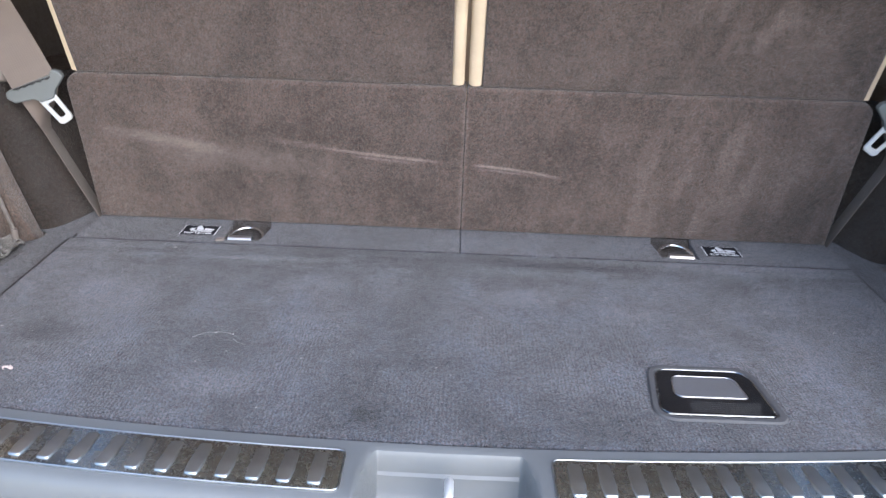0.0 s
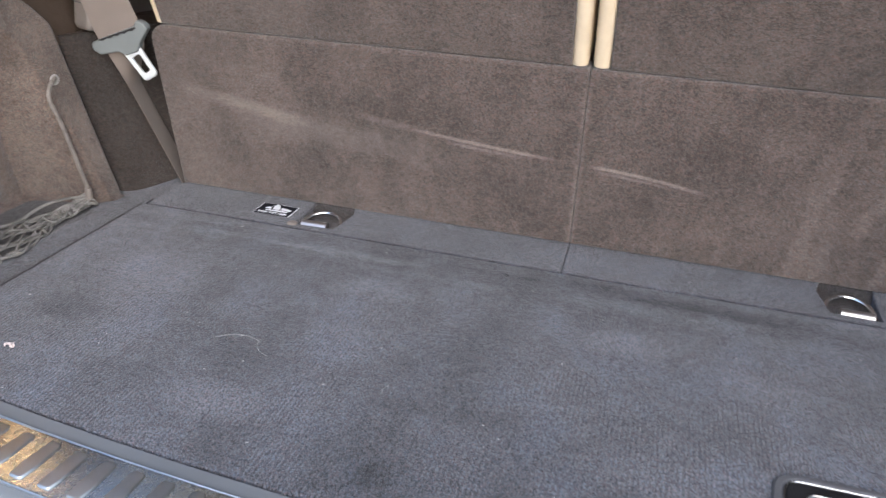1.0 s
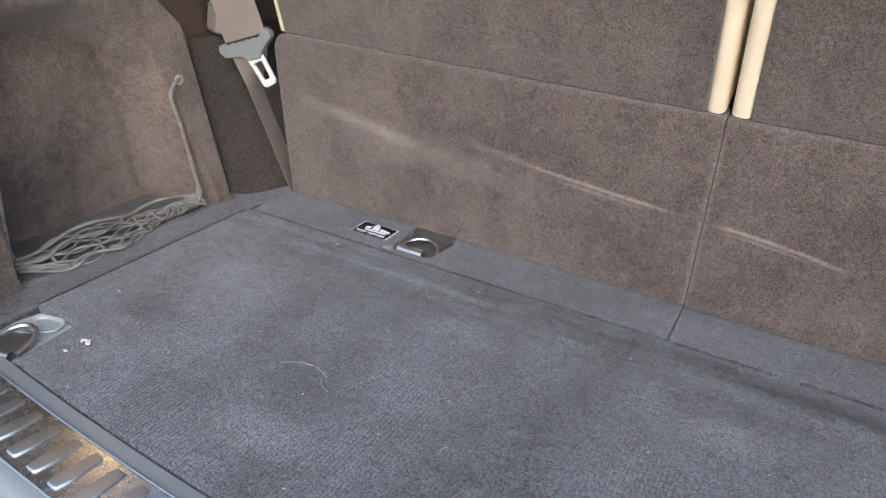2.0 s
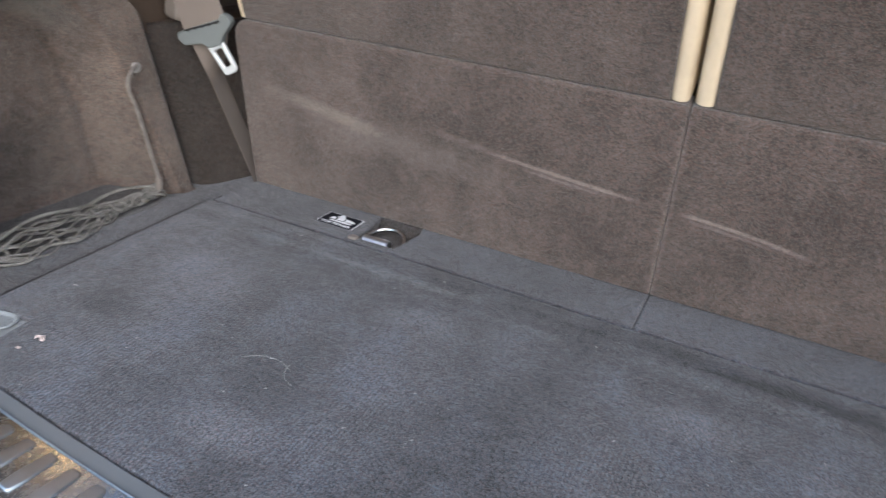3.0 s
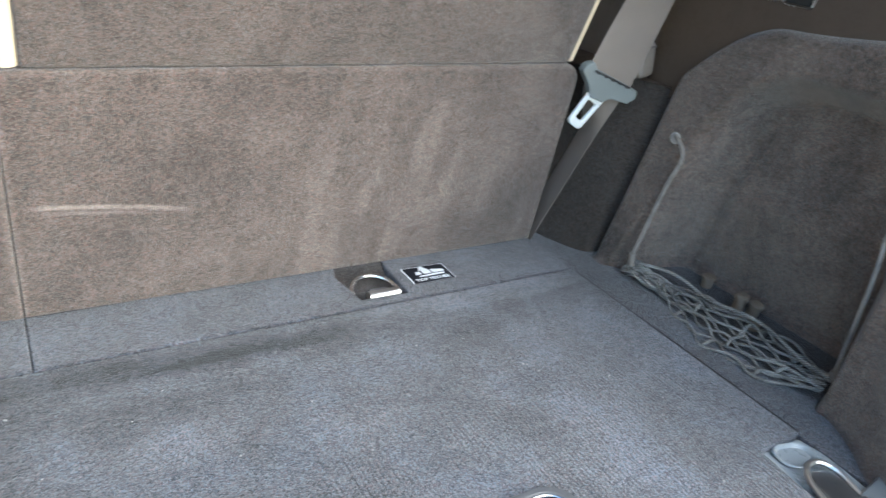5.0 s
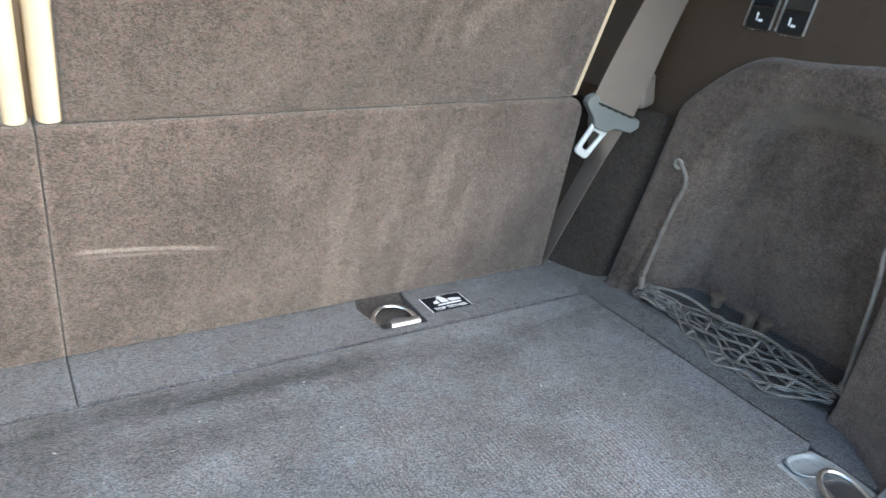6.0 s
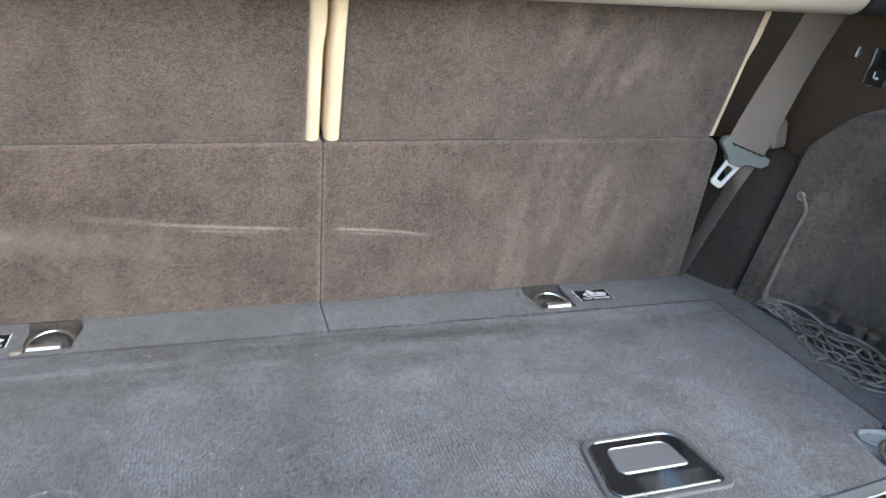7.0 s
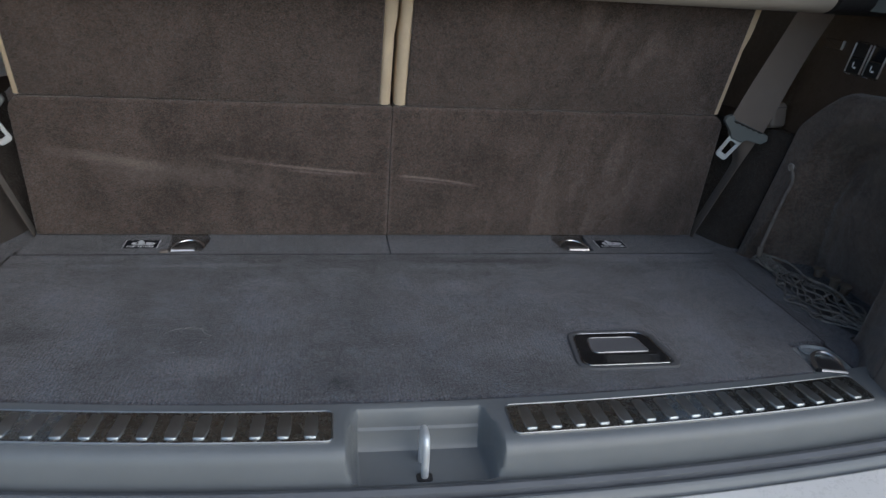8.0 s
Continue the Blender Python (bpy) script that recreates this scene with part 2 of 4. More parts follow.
# floor pile again, darker: the side wall's shade is in the colour
M_SHELF = carpet("shelf_carpet_shaded", (0.0125, 0.0127, 0.0135), (0.128, 0.127, 0.135), 0.18, 0.0, grain=850, cool=0.3)
M_SIDE = carpet("side_carpet", (0.056, 0.044, 0.036), (0.172, 0.134, 0.111), 0.26, stretch=(1, 0.9, 0.8), grain=1100)
# dark brown carpet, deepened in colour for shade in corners and recesses
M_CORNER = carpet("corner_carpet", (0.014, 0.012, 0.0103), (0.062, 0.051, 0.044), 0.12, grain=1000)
# recess shade of the pocket floor, put into a darker carpet colour
M_POCKET_SHADE = carpet("pocket_shade_carpet", (0.007, 0.006, 0.006), (0.040, 0.035, 0.033), 0.1, grain=800)
M_PLASTIC_BROWN = plain("brown_plastic", (0.050, 0.034, 0.024), 0.55, 0.0, 0.06, 700, 0.3)
M_SILL = plain("grey_sill_plastic", (0.150, 0.160, 0.167), 0.36, 0.0, 0.05, 900, 0.18)
M_RUBBER = plain("seal_rubber", (0.10, 0.105, 0.115), 0.4, 0.0, 0.1, 500, 0.15)
M_PAINT = plain("cream_paint", (0.80, 0.77, 0.73), 0.3, 0.0, 0.02, 200, 0.0, 0.0, 0.6)
M_STEEL = plain("brushed_steel", (0.50, 0.525, 0.515), 0.21, 1.0, 0.10, 240, 0.05, 0.10)
M_STEEL_RIB = plain("rubbed_steel", (0.50, 0.52, 0.52), 0.30, 1.0, 0.2, 420, 0.2, 0.15)
M_STEEL_EDGE = plain("bright_steel_edge", (0.48, 0.49, 0.49), 0.38, 1.0, 0.06, 300, 0.05)
M_ZINC = plain("pale_zinc", (0.74, 0.76, 0.77), 0.45, 0.5, 0.06, 300, 0.05)
M_DARK_RIM = plain("smoked_chrome", (0.40, 0.41, 0.42), 0.24, 1.0, 0.1, 300, 0.03)
M_LEAF = plain("grey_steel", (0.33, 0.33, 0.34), 0.36, 1.0, 0.08, 500, 0.06)
M_EYELET = plain("pale_eyelet", (0.34, 0.32, 0.30), 0.5, 0.0, 0.06, 500, 0.1)
M_CHROME = plain("chrome", (0.78, 0.78, 0.79), 0.14, 1.0, 0.05, 300, 0.03)
M_SATIN = plain("satin_metal", (0.55, 0.54, 0.54), 0.34, 1.0, 0.08, 500, 0.08)
M_GLOSS_BLACK = plain("gloss_black_plastic", (0.012, 0.013, 0.015), 0.06, 0.0, 0.2, 120, 0.05, 0.05, spec=0.9)
M_BLACK = plain("black_plastic", (0.018, 0.017, 0.018), 0.5, 0.0, 0.1, 600, 0.2)
M_ROCKER = plain("matt_black_plastic", (0.016, 0.016, 0.016), 0.55, 0.0, 0.1, 600, 0.1, spec=0.22)
M_PADDLE = plain("grey_paddle", (0.175, 0.175, 0.187), 0.38, 0.3, 0.05, 500, 0.06)
M_BEZEL = plain("grey_bezel", (0.080, 0.080, 0.085), 0.66, 0.0, 0.08, 700, 0.3)
M_LEATHER = leather("cream_leather", (0.62, 0.505, 0.36))
M_BELT = webbing("taupe_webbing", (0.186, 0.150, 0.128))
M_TONGUE = plain("grey_green_plastic", (0.150, 0.163, 0.162), 0.45, 0.0, 0.06, 500, 0.15)
M_TAUPE = plain("taupe_pad", (0.175, 0.150, 0.133), 0.55, 0.0, 0.08, 500, 0.2)
M_NET = cord("net_cord", (0.40, 0.385, 0.355), (0.105, 0.097, 0.088), 150.0)
M_ELASTIC = cord("elastic_cord", (0.31, 0.28, 0.26), (0.19, 0.165, 0.145), 500)
M_DISH = plain("grey_dish_plastic", (0.28, 0.30, 0.31), 0.3, 0.0, 0.08, 500, 0.08)
M_LABEL_BLACK = plain("label_black", (0.010, 0.011, 0.016), 0.7, 0.0, 0.1, 500, 0.03, spec=0.15)
M_LABEL_WHITE = plain("label_white", (0.74, 0.76, 0.79), 0.5, 0.0, 0.08, 500, 0.03)
M_BAR = plain("cover_bar", (0.36, 0.325, 0.28), 0.5, 0.0, 0.04, 500, 0.1)
M_WOOD = plain("dull_wood", (0.15, 0.115, 0.085), 0.7, 0.0, 0.2, 300, 0.3)
M_LINT = plain("pale_lint", (0.40, 0.39, 0.38), 0.9, 0.0, 0.2, 400, 0.3)
M_SCRAP = plain("pinkish_scrap", (0.66, 0.56, 0.52), 0.8, 0.0, 0.2, 300, 0.3)
M_HEADLINER = plain("headliner_cloth", (0.66, 0.63, 0.58), 0.95, 0.0, 0.05, 800, 0.4)
M_CABIN = leather("tan_cabin", (0.45, 0.33, 0.21))
lens = Nodes("warm_lamp_lens")
lens.set(Base_Color=(0.8, 0.72, 0.6, 1.0), Emission_Color=(1.0, 0.60, 0.28, 1.0), Emission_Strength=14.0)
M_LENS = lens.mat
M_GROUND = plain("paving", (0.42, 0.33, 0.24), 0.9, 0.0, 0.2, 30, 0.4)


# ---- mesh helpers ----
def part(name, bm, mat, parent=None, label="", smooth=True):
    """Links bm, written in world places, as one mesh; under parent if one is given."""
    bmesh.ops.recalc_face_normals(bm, faces=bm.faces)
    return linked(name, bm, mat, parent, label, smooth)


def linked(name, bm, mat, parent=None, label="", smooth=True):
    base = Vector((0, 0, 0))
    if parent is not None:
        up = parent
        while up is not None:
            base += up.location
            up = up.parent
        bmesh.ops.translate(bm, verts=bm.verts, vec=-base)
    me = bpy.data.meshes.new(name)
    bm.to_mesh(me)
    bm.free()
    me.materials.append(mat)
    if smooth:
        me.shade_smooth()
        me.set_sharp_from_angle(angle=radians(38))
    ob = new(name, me)
    ob.parent = parent
    return ob


def thing(name, place, label, category, group="", kind=""):
    ob = new(name)
    ob.empty_display_size = 0.02
    ob.location = place
    return tagged(ob, label, category, group, kind)


def rounded(corners, radii, n=6):
    """A closed outline through corners with each corner rounded."""
    out = []
    count = len(corners)
    for i, c in enumerate(corners):
        c = Vector(c)
        r = radii[i] if isinstance(radii, (list, tuple)) else radii
        a, b = Vector(corners[i - 1]) - c, Vector(corners[(i + 1) % count]) - c
        if r <= 0:
            out.append(c)
            continue
        turn = a.angle(b)
        d = min(r / math.tan(turn / 2), a.length * 0.49, b.length * 0.49)
        r = d * math.tan(turn / 2)
        p, q = c + a.normalized() * d, c + b.normalized() * d
        mid = c + (a.normalized() + b.normalized()).normalized() * (r / math.sin(turn / 2))
        a0, a1 = math.atan2(p.y - mid.y, p.x - mid.x), math.atan2(q.y - mid.y, q.x - mid.x)
        step = (a1 - a0 + math.pi) % (2 * math.pi) - math.pi
        for k in range(n + 1):
            w = a0 + step * k / n
            out.append(mid + r * Vector((math.cos(w), math.sin(w))))
    return out


def inset(points, d):
    """The outline moved inwards by d."""
    count = len(points)
    area = sum(points[i - 1].x * points[i].y - points[i].x * points[i - 1].y for i in range(count))
    side = 1 if area > 0 else -1
    out = []
    for i, p in enumerate(points):
        a, b = p - points[i - 1], points[(i + 1) % count] - p
        a = a.normalized() if a.length > 1e-7 else b.normalized()
        b = b.normalized() if b.length > 1e-7 else a
        na, nb = Vector((-a.y, a.x)) * side, Vector((-b.y, b.x)) * side
        m = na + nb
        if m.length < 1e-6:
            m = na
        m.normalize()
        out.append(p + m * (d / max(0.4, m.dot(na))))
    return out


def slab(points, z0, z1, bevel=0.002, n=3, bm=None, m=None, bottom=True):
    """A plate with a rounded upper edge over an outline."""
    own = bm if bm is not None else bmesh.new()
    m = m or Matrix()
    points = [Vector((p[0], p[1])) for p in points]
    rings = [(0.0, z0), (0.0, z1 - bevel)]
    rings += [(bevel * (1 - math.cos(k / n * math.pi / 2)), z1 - bevel + bevel * math.sin(k / n * math.pi / 2)) for k in range(1, n + 1)]
    rings.append((bevel + min(bevel, 0.0012), z1))
    loops = []
    for d, z in rings:
        loops.append([own.verts.new(m @ Vector((p.x, p.y, z))) for p in inset(points, d)])
    count = len(points)
    for lo, hi in zip(loops, loops[1:]):
        for i in range(count):
            own.faces.new((lo[i - 1], lo[i], hi[i], hi[i - 1]))
    own.faces.new(loops[-1])
    if bottom:
        own.faces.new(loops[0][::-1])
    return own


def ring_frame(outer, inner, z0, z1, bevel=0.001, bm=None):
    """A flat frame between two outlines of the same number of points."""
    own = bm if bm is not None else bmesh.new()
    rows = [[own.verts.new((p.x, p.y, z0)) for p in outer],
            [own.verts.new((p.x, p.y, z1 - bevel)) for p in outer],
            [own.verts.new((p.x, p.y, z1)) for p in inset(outer, bevel)],
            [own.verts.new((p.x, p.y, z1)) for p in inset(inner, -bevel)],
            [own.verts.new((p.x, p.y, z1 - bevel)) for p in inner],
            [own.verts.new((p.x, p.y, z0)) for p in inner]]
    count = len(outer)
    for a, b in zip(rows, rows[1:] + rows[:1]):
        for i in range(count):
            own.faces.new((a[i - 1], a[i], b[i], b[i - 1]))
    return own


def tube(points, radius, seg=8, closed=False, bm=None, flat=1.0, smooth_steps=0):
    """A round rod along points, with its length as u of the UV map."""
    own = bm if bm is not None else bmesh.new()
    uv = own.loops.layers.uv.verify()
    pts = [Vector(p) for p in points]
    for _ in range(smooth_steps):
        finer = [pts[0]] if not closed else []
        pairs = list(zip(pts, pts[1:] + (pts[:1] if closed else [])))
        for a, b in pairs if closed else pairs[:len(pts) - 1]:
            finer += [a * 0.75 + b * 0.25, a * 0.25 + b * 0.75]
        if not closed:
            finer.append(pts[-1])
        pts = finer
    count = len(pts)
    rows, far, normal = [], 0.0, None
    for i, p in enumerate(pts):
        ahead = (pts[(i + 1) % count] - pts[i - 1]) if closed or 0 < i < count - 1 else (pts[1] - pts[0] if i == 0 else pts[-1] - pts[-2])
        if ahead.length < 1e-9:
            ahead = Vector((0, 0, 1))
        ahead.normalize()
        if normal is None:
            normal = ahead.orthogonal().normalized()
        normal = (normal - ahead * normal.dot(ahead)).normalized()
        other = ahead.cross(normal)
        far += (p - pts[i - 1]).length if i else 0.0
        r = radius(i / max(1, count - 1)) if callable(radius) else radius
        rows.append((far, [own.verts.new(p + r * (math.cos(w) * normal + flat * math.sin(w) * other)) for w in (2 * math.pi * k / seg for k in range(seg))]))
    pairs = list(zip(rows, rows[1:] + (rows[:1] if closed else [])))
    for (fa, a), (fb, b) in pairs if closed else pairs[:count - 1]:
        for k in range(seg):
            j = (k + 1) % seg
            f = own.faces.new((a[k], a[j], b[j], b[k]))
            for loop, (u, v) in zip(f.loops, ((fa, k), (fa, k + 1), (fb, k + 1), (fb, k))):
                loop[uv].uv = (u, v / seg * 2 * math.pi * 0.003)
    if not closed:
        own.faces.new(rows[0][1][::-1])
        own.faces.new(rows[-1][1])
    return own


def sheet(place, nu, nv, bm=None):
    """A surface place(u, v) over the unit square."""
    own = bm if bm is not None else bmesh.new()
    grid = [[own.verts.new(place(i / nu, j / nv)) for j in range(nv + 1)] for i in range(nu + 1)]
    for i in range(nu):
        for j in range(nv):
            own.faces.new((grid[i][j], grid[i + 1][j], grid[i + 1][j + 1], grid[i][j + 1]))
    return own


def box(x0, x1, y0, y1, z0, z1, bevel=0.002, bm=None):
    return slab([(x0, y0), (x1, y0), (x1, y1), (x0, y1)], z0, z1, bevel, 2, bm)


def smooth(a, b, v):
    t = min(1.0, max(0.0, (v - a) / (b - a)))
    return t * t * (3 - 2 * t)


# ---- the setting ----
def front_line(x):
    """The rear rim of the cargo floor, bowed towards the tailgate opening."""
    return -0.476 + 0.14 * x * x


# ground and the closed cabin; roof and front wall are unseen, added to shape light
bm = bmesh.new()
bmesh.ops.create_grid(bm, x_segments=8, y_segments=8, size=60, matrix=Matrix.Translation((0, 0, -0.72)))
tagged(part("ground", bm, M_GROUND), "warm grey paving round the parked car", "ground", kind="structure")
tagged(part("ceiling", box(-0.80, 0.80, -0.55, 2.2, 0.86, 0.90), M_HEADLINER), "unseen beige roof lining, added to block and bounce light", "roof lining", kind="structure")
tagged(part("wall_front", box(-0.80, 0.80, 1.15, 1.2, -0.3, 0.86), M_CABIN), "unseen tan wall closing the cabin ahead of the third row, added to shape light", "wall", kind="structure")
tagged(part("underbody", box(-0.76, 0.76, -0.45, 1.2, -0.32, -0.09), M_BLACK), "black load floor tub under the carpet", "floor tub", kind="structure")


# cargo floor board with notched rear corners; it sits a little to the west
EDGE = {-1: 0.5380, 1: 0.5325}


def floor_outline(grow=0.0):
    out = [Vector((-EDGE[-1], -0.0788)), Vector((-EDGE[-1], -0.372)), Vector((-0.4815, -0.3725)), Vector((-0.4745, -0.4438))]
    out += [Vector((x, front_line(x) + 0.003)) for x in [-0.47 + 0.94 * k / 40 for k in range(41)]]
    out += [Vector((0.4745, -0.4438)), Vector((0.4815, -0.3725)), Vector((EDGE[1], -0.372)), Vector((EDGE[1], -0.0788))]
    return out


LATCH = [(0.194, -0.4185), (0.307, -0.4165), (0.299, -0.341), (0.2045, -0.342)]
floor_board = part("floor", slab(floor_outline(), -0.02, 0.0, 0.0026, 4), M_FLOOR)
tagged(floor_board, "dark grey ribbed carpet cargo floor board with brushed worn patches and painted-in broad shade", "cargo floor", kind="structure")
tagged(part("subfloor", box(-0.74, 0.74, -0.46, 0.08, -0.09, -0.0215), M_BLACK), "black moulded tray under the carpet boards", "tray", kind="structure")

# added black strip: stands for the shade deep in the joint
tagged(part("joint_shade_strip", box(-0.5378, 0.534, -0.0800, -0.0750, -0.0213, -0.0060, 0.0003), M_BLACK), "black strip added for the shade in the joint between floor board and flaps", "trim", kind="structure")

# added black strips that darken the side gaps like groove shade
for s in (-1, 1):
    tagged(part("gap_shade_strip", box(*sorted((s * (EDGE[s] + 0.0001), s * (EDGE[s] + 0.0026))), -0.371, -0.0785, -0.0213, -0.0012, 0.0003), M_BLACK), "black strip added for the shade in the gap along the floor board's side edge", "trim", "floor bindings", "structure")

# carpet flaps between the floor board and the seat backs
for s, side in ((-1, "a"), (1, "b")):
    xs = [0.0004, 0.281, 0.284, 0.331, 0.335, 0.533]
    out = [(xs[0], -0.0762), (xs[5], -0.0762), (0.531, 0.006), (xs[4], 0.006), (xs[3] + 0.001, -0.010), (xs[3], -0.064), (xs[1], -0.062), (xs[2] - 0.010, -0.014), (xs[2] - 0.004, 0.006), (xs[0], 0.006)]
    flap = part("carpet_flap", slab([Vector((s * x, y)) for x, y in out], -0.012, -0.0005, 0.0020, 4), M_FLAP_SHADED)
    tagged(flap, "dark grey carpet flap with a cut-out between floor board and seat back, seat's shade in its colour", "carpet flap", "flaps behind the seats", "structure")


# sill: one moulding along the opening, with a pocket for the lock striker
SOLID = [(0, 0), (-.012, 0), (-.03, 0), (-.045, 0), (-.058, 0), (-.066, -.0008), (-.0715, -.0030), (-.0755, -.0075), (-.0775, -.015), (-.0790, -.024), (-.080, -.033)]
POCKET = [(0, 0), (-.006, 0), (-.009, -.0012), (-.0110, -.0050), (-.0125, -.021), (-.0150, -.0235), (-.0165, -.041), (-.020, -.0455), (-.045, -.047), (-.072, -.047), (-.080, -.038)]


def sill_profile(x):
    m = smooth(-0.083, -0.067, x) * (1 - smooth(0.057, 0.073, x))
    return [(a[0] * (1 - m) + b[0] * m, a[1] * (1 - m) + b[1] * m) for a, b in zip(SOLID, POCKET)]


def swept(xs, profile):
    own = bmesh.new()
    rows = [[own.verts.new((x, front_line(x) + dy, z)) for dy, z in profile(x)] for x in xs]
    for a, b in zip(rows, rows[1:]):
        for i in range(len(a) - 1):
            own.faces.new((a[i], b[i], b[i + 1], a[i + 1]))
    return own


xs = [-0.66 + 0.575 * k / 46 for k in range(46)] + [-0.084 + 0.018 * k / 12 for k in range(13)] + [-0.06 + 0.11 * k / 10 for k in range(11)]
xs += [0.056 + 0.018 * k / 12 for k in range(13)] + [0.08 + 0.58 * k / 46 for k in range(47)]
bm = swept(xs, lambda x: [(0.0015, -0.03), (0.0015, -0.002)] + sill_profile(x) + [(-.082, -.06)])
sill = tagged(part("sill_trim", bm, M_SILL), "grey moulded plastic loading sill with a striker pocket", "sill trim", kind="structure")
bm = swept(xs, lambda x: [(-.0815, -.060), (-.083, -.0400), (-.0855, -.0360), (-.090, -.0325), (-.095, -.0315), (-.0995, -.0345), (-.1012, -.0410), (-.103, -.060)])
tagged(part("weatherstrip", bm, M_RUBBER), "grey rubber weatherstrip along the sill", "weatherstrip", kind="structure")
bm = swept(xs, lambda x: [(-.103, -.060), (-.1035, -.0410), (-.106, -.0370), (-.111, -.0355), (-.1155, -.0385), (-.118, -.0460), (-.119, -.07)])
tagged(part("sill_lip", bm, M_SILL), "grey outer lip of the loading sill", "sill lip", kind="structure")
bm = swept(xs, lambda x: [(-.1185, -.09), (-.1190, -.0450), (-.124, -.0415), (-.16, -.044), (-.22, -.052), (-.262, -.068), (-.283, -.10), (-.29, -.16), (-.285, -.36)])
tagged(part("rear_bumper", bm, M_PAINT), "cream painted rear bumper below the sill", "bumper", kind="structure")


# side walls: carpeted tub with a shallow pocket, brown plastic above
def pocket_depth(y, z, pucker=0.0):
    """How far the wall is set back inside the side pocket."""
    front, back = -0.076 - 0.27 * z, -0.352
    cy, hy = (front + back) / 2, (front - back) / 2
    cz, hz, r = 0.10, 0.148, 0.070
    qy, qz = abs(y - cy) - hy + r, max(0.0, z - cz) - hz + r
    d = math.hypot(max(qy, 0), max(qz, 0)) + min(max(qy, qz), 0) - r
    return max(0.066, 0.108 - 0.40 * z) * (1 - smooth(-0.034, 0.005, d)) + pucker * 0.0017 * math.sin(d * 210 + 1.8 * math.sin(19 * z)) * smooth(-0.085, -0.045, d) * (1 - smooth(-0.02, 0.0, d))


def wall_x(y, z):
    """The wall's distance from the car's middle plane, without the pocket."""
    x = 0.592 + 0.21 * z
    x -= 0.060 * smooth(-0.36, -0.47, y) * (1 - 0.4 * smooth(0.0, 0.3, z))
    return x


def edge_y(z):
    """Where the lining meets the corner piece."""
    return -0.043 - 0.09 * max(0.0, z)


def wall_top(y):
    return 0.200 + 0.083 * math.sin(math.pi / 2 * min(1.0, max(0.0, (-0.054 - y) / 0.112))) + 0.026 * smooth(-0.15, -0.4, y)


for s, name in ((1, "wall_east"), (-1, "wall_west")):
    def shelf(u, v, s=s):
        y = -0.050 - 0.415 * u
        xin = wall_x(y, 0) + pocket_depth(y, 0.0) - 0.010
        w = v ** 1.6
        x0 = EDGE[s] + 0.0024
        x = x0 + (xin - x0) * w
        return Vector((s * x, y, -0.0062 - 0.016 * (1 - smooth(x0, x0 + 0.0024, x)) - 0.004 * smooth(0.585, 0.600, x) * smooth(-0.06, -0.085, y) * (1 - smooth(-0.34, -0.365, y))))

    # sheet that carries the painted shade on the pocket floor
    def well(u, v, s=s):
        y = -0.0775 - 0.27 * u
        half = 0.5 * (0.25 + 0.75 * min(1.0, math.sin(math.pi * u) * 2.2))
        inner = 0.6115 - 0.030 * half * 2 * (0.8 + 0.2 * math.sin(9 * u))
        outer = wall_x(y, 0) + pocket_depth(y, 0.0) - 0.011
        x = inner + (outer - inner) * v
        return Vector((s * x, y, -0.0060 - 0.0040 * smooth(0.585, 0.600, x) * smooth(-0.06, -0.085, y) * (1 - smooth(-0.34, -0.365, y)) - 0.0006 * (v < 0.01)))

    def tub(u, v, s=s):
        v = 0.12 + 0.88 * v
        y0 = edge_y(0.200 * max(0.0, v - 0.24) / 0.70)
        y = y0 - (0.465 + y0) * u
        top = wall_top(y)
        turn = 0.013 * (1 - smooth(0.0, 0.015, y0 - y)) ** 2
        if v < 0.24:  # fillet up into the wall
            w = (v - 0.12) / 0.12 * math.pi / 2
            r = 0.014
            xw = wall_x(y, 0.002) + pocket_depth(y, 0.002) + turn
            return Vector((s * (xw - r + r * math.sin(w)), y, -0.0120 + r * (1 - math.cos(w))))
        w = (v - 0.24) / 0.70
        if w <= 1.0:
            z = 0.0020 + (top - 0.0020) * w
            roll = 0.008 * smooth(top - 0.010, top, z) ** 2
            return Vector((s * (wall_x(y, z) + pocket_depth(y, z, 1.0 - smooth(0.12, 0.2, z)) + roll + turn), y, z))
        return Vector((s * (wall_x(y, top) + 0.03), y, top + 0.001))

    def upper(u, v, s=s):
        y = 0.30 - 0.80 * u
        z0 = wall_top(y) - 0.02
        z = z0 + (0.47 - z0) * v
        return Vector((s * (wall_x(min(y, -0.05), z) + 0.0095 + 0.03 * smooth(-0.03, 0.06, y)), y, z))

    wall = thing(name, (s * 0.62, -0.25, 0.0), "dark carpeted side lining with a shallow storage pocket, brown plastic above", "side wall", kind="structure")
    part("shelf_carpet_shaded", sheet(shelf, 90, 60), M_SHELF, wall, "grey carpet shelf beside the floor board, side wall's shade in its colour")
    part("pocket_shade", sheet(well, 60, 30), M_POCKET_SHADE, wall, "nearly black sheet, the pocket floor's shade under the net as colour")
    part("carpet_lining", sheet(tub, 110, 110), M_SIDE, wall, "dark brown-grey carpet")
    part("plastic_panel", sheet(upper, 60, 24), M_PLASTIC_BROWN, wall, "grained dark brown plastic")
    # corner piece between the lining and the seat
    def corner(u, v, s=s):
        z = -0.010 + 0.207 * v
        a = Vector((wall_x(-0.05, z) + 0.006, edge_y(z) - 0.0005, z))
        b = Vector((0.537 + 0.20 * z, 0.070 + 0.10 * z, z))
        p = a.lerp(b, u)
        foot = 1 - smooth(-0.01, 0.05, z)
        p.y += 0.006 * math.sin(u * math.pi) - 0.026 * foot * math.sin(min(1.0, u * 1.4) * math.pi)
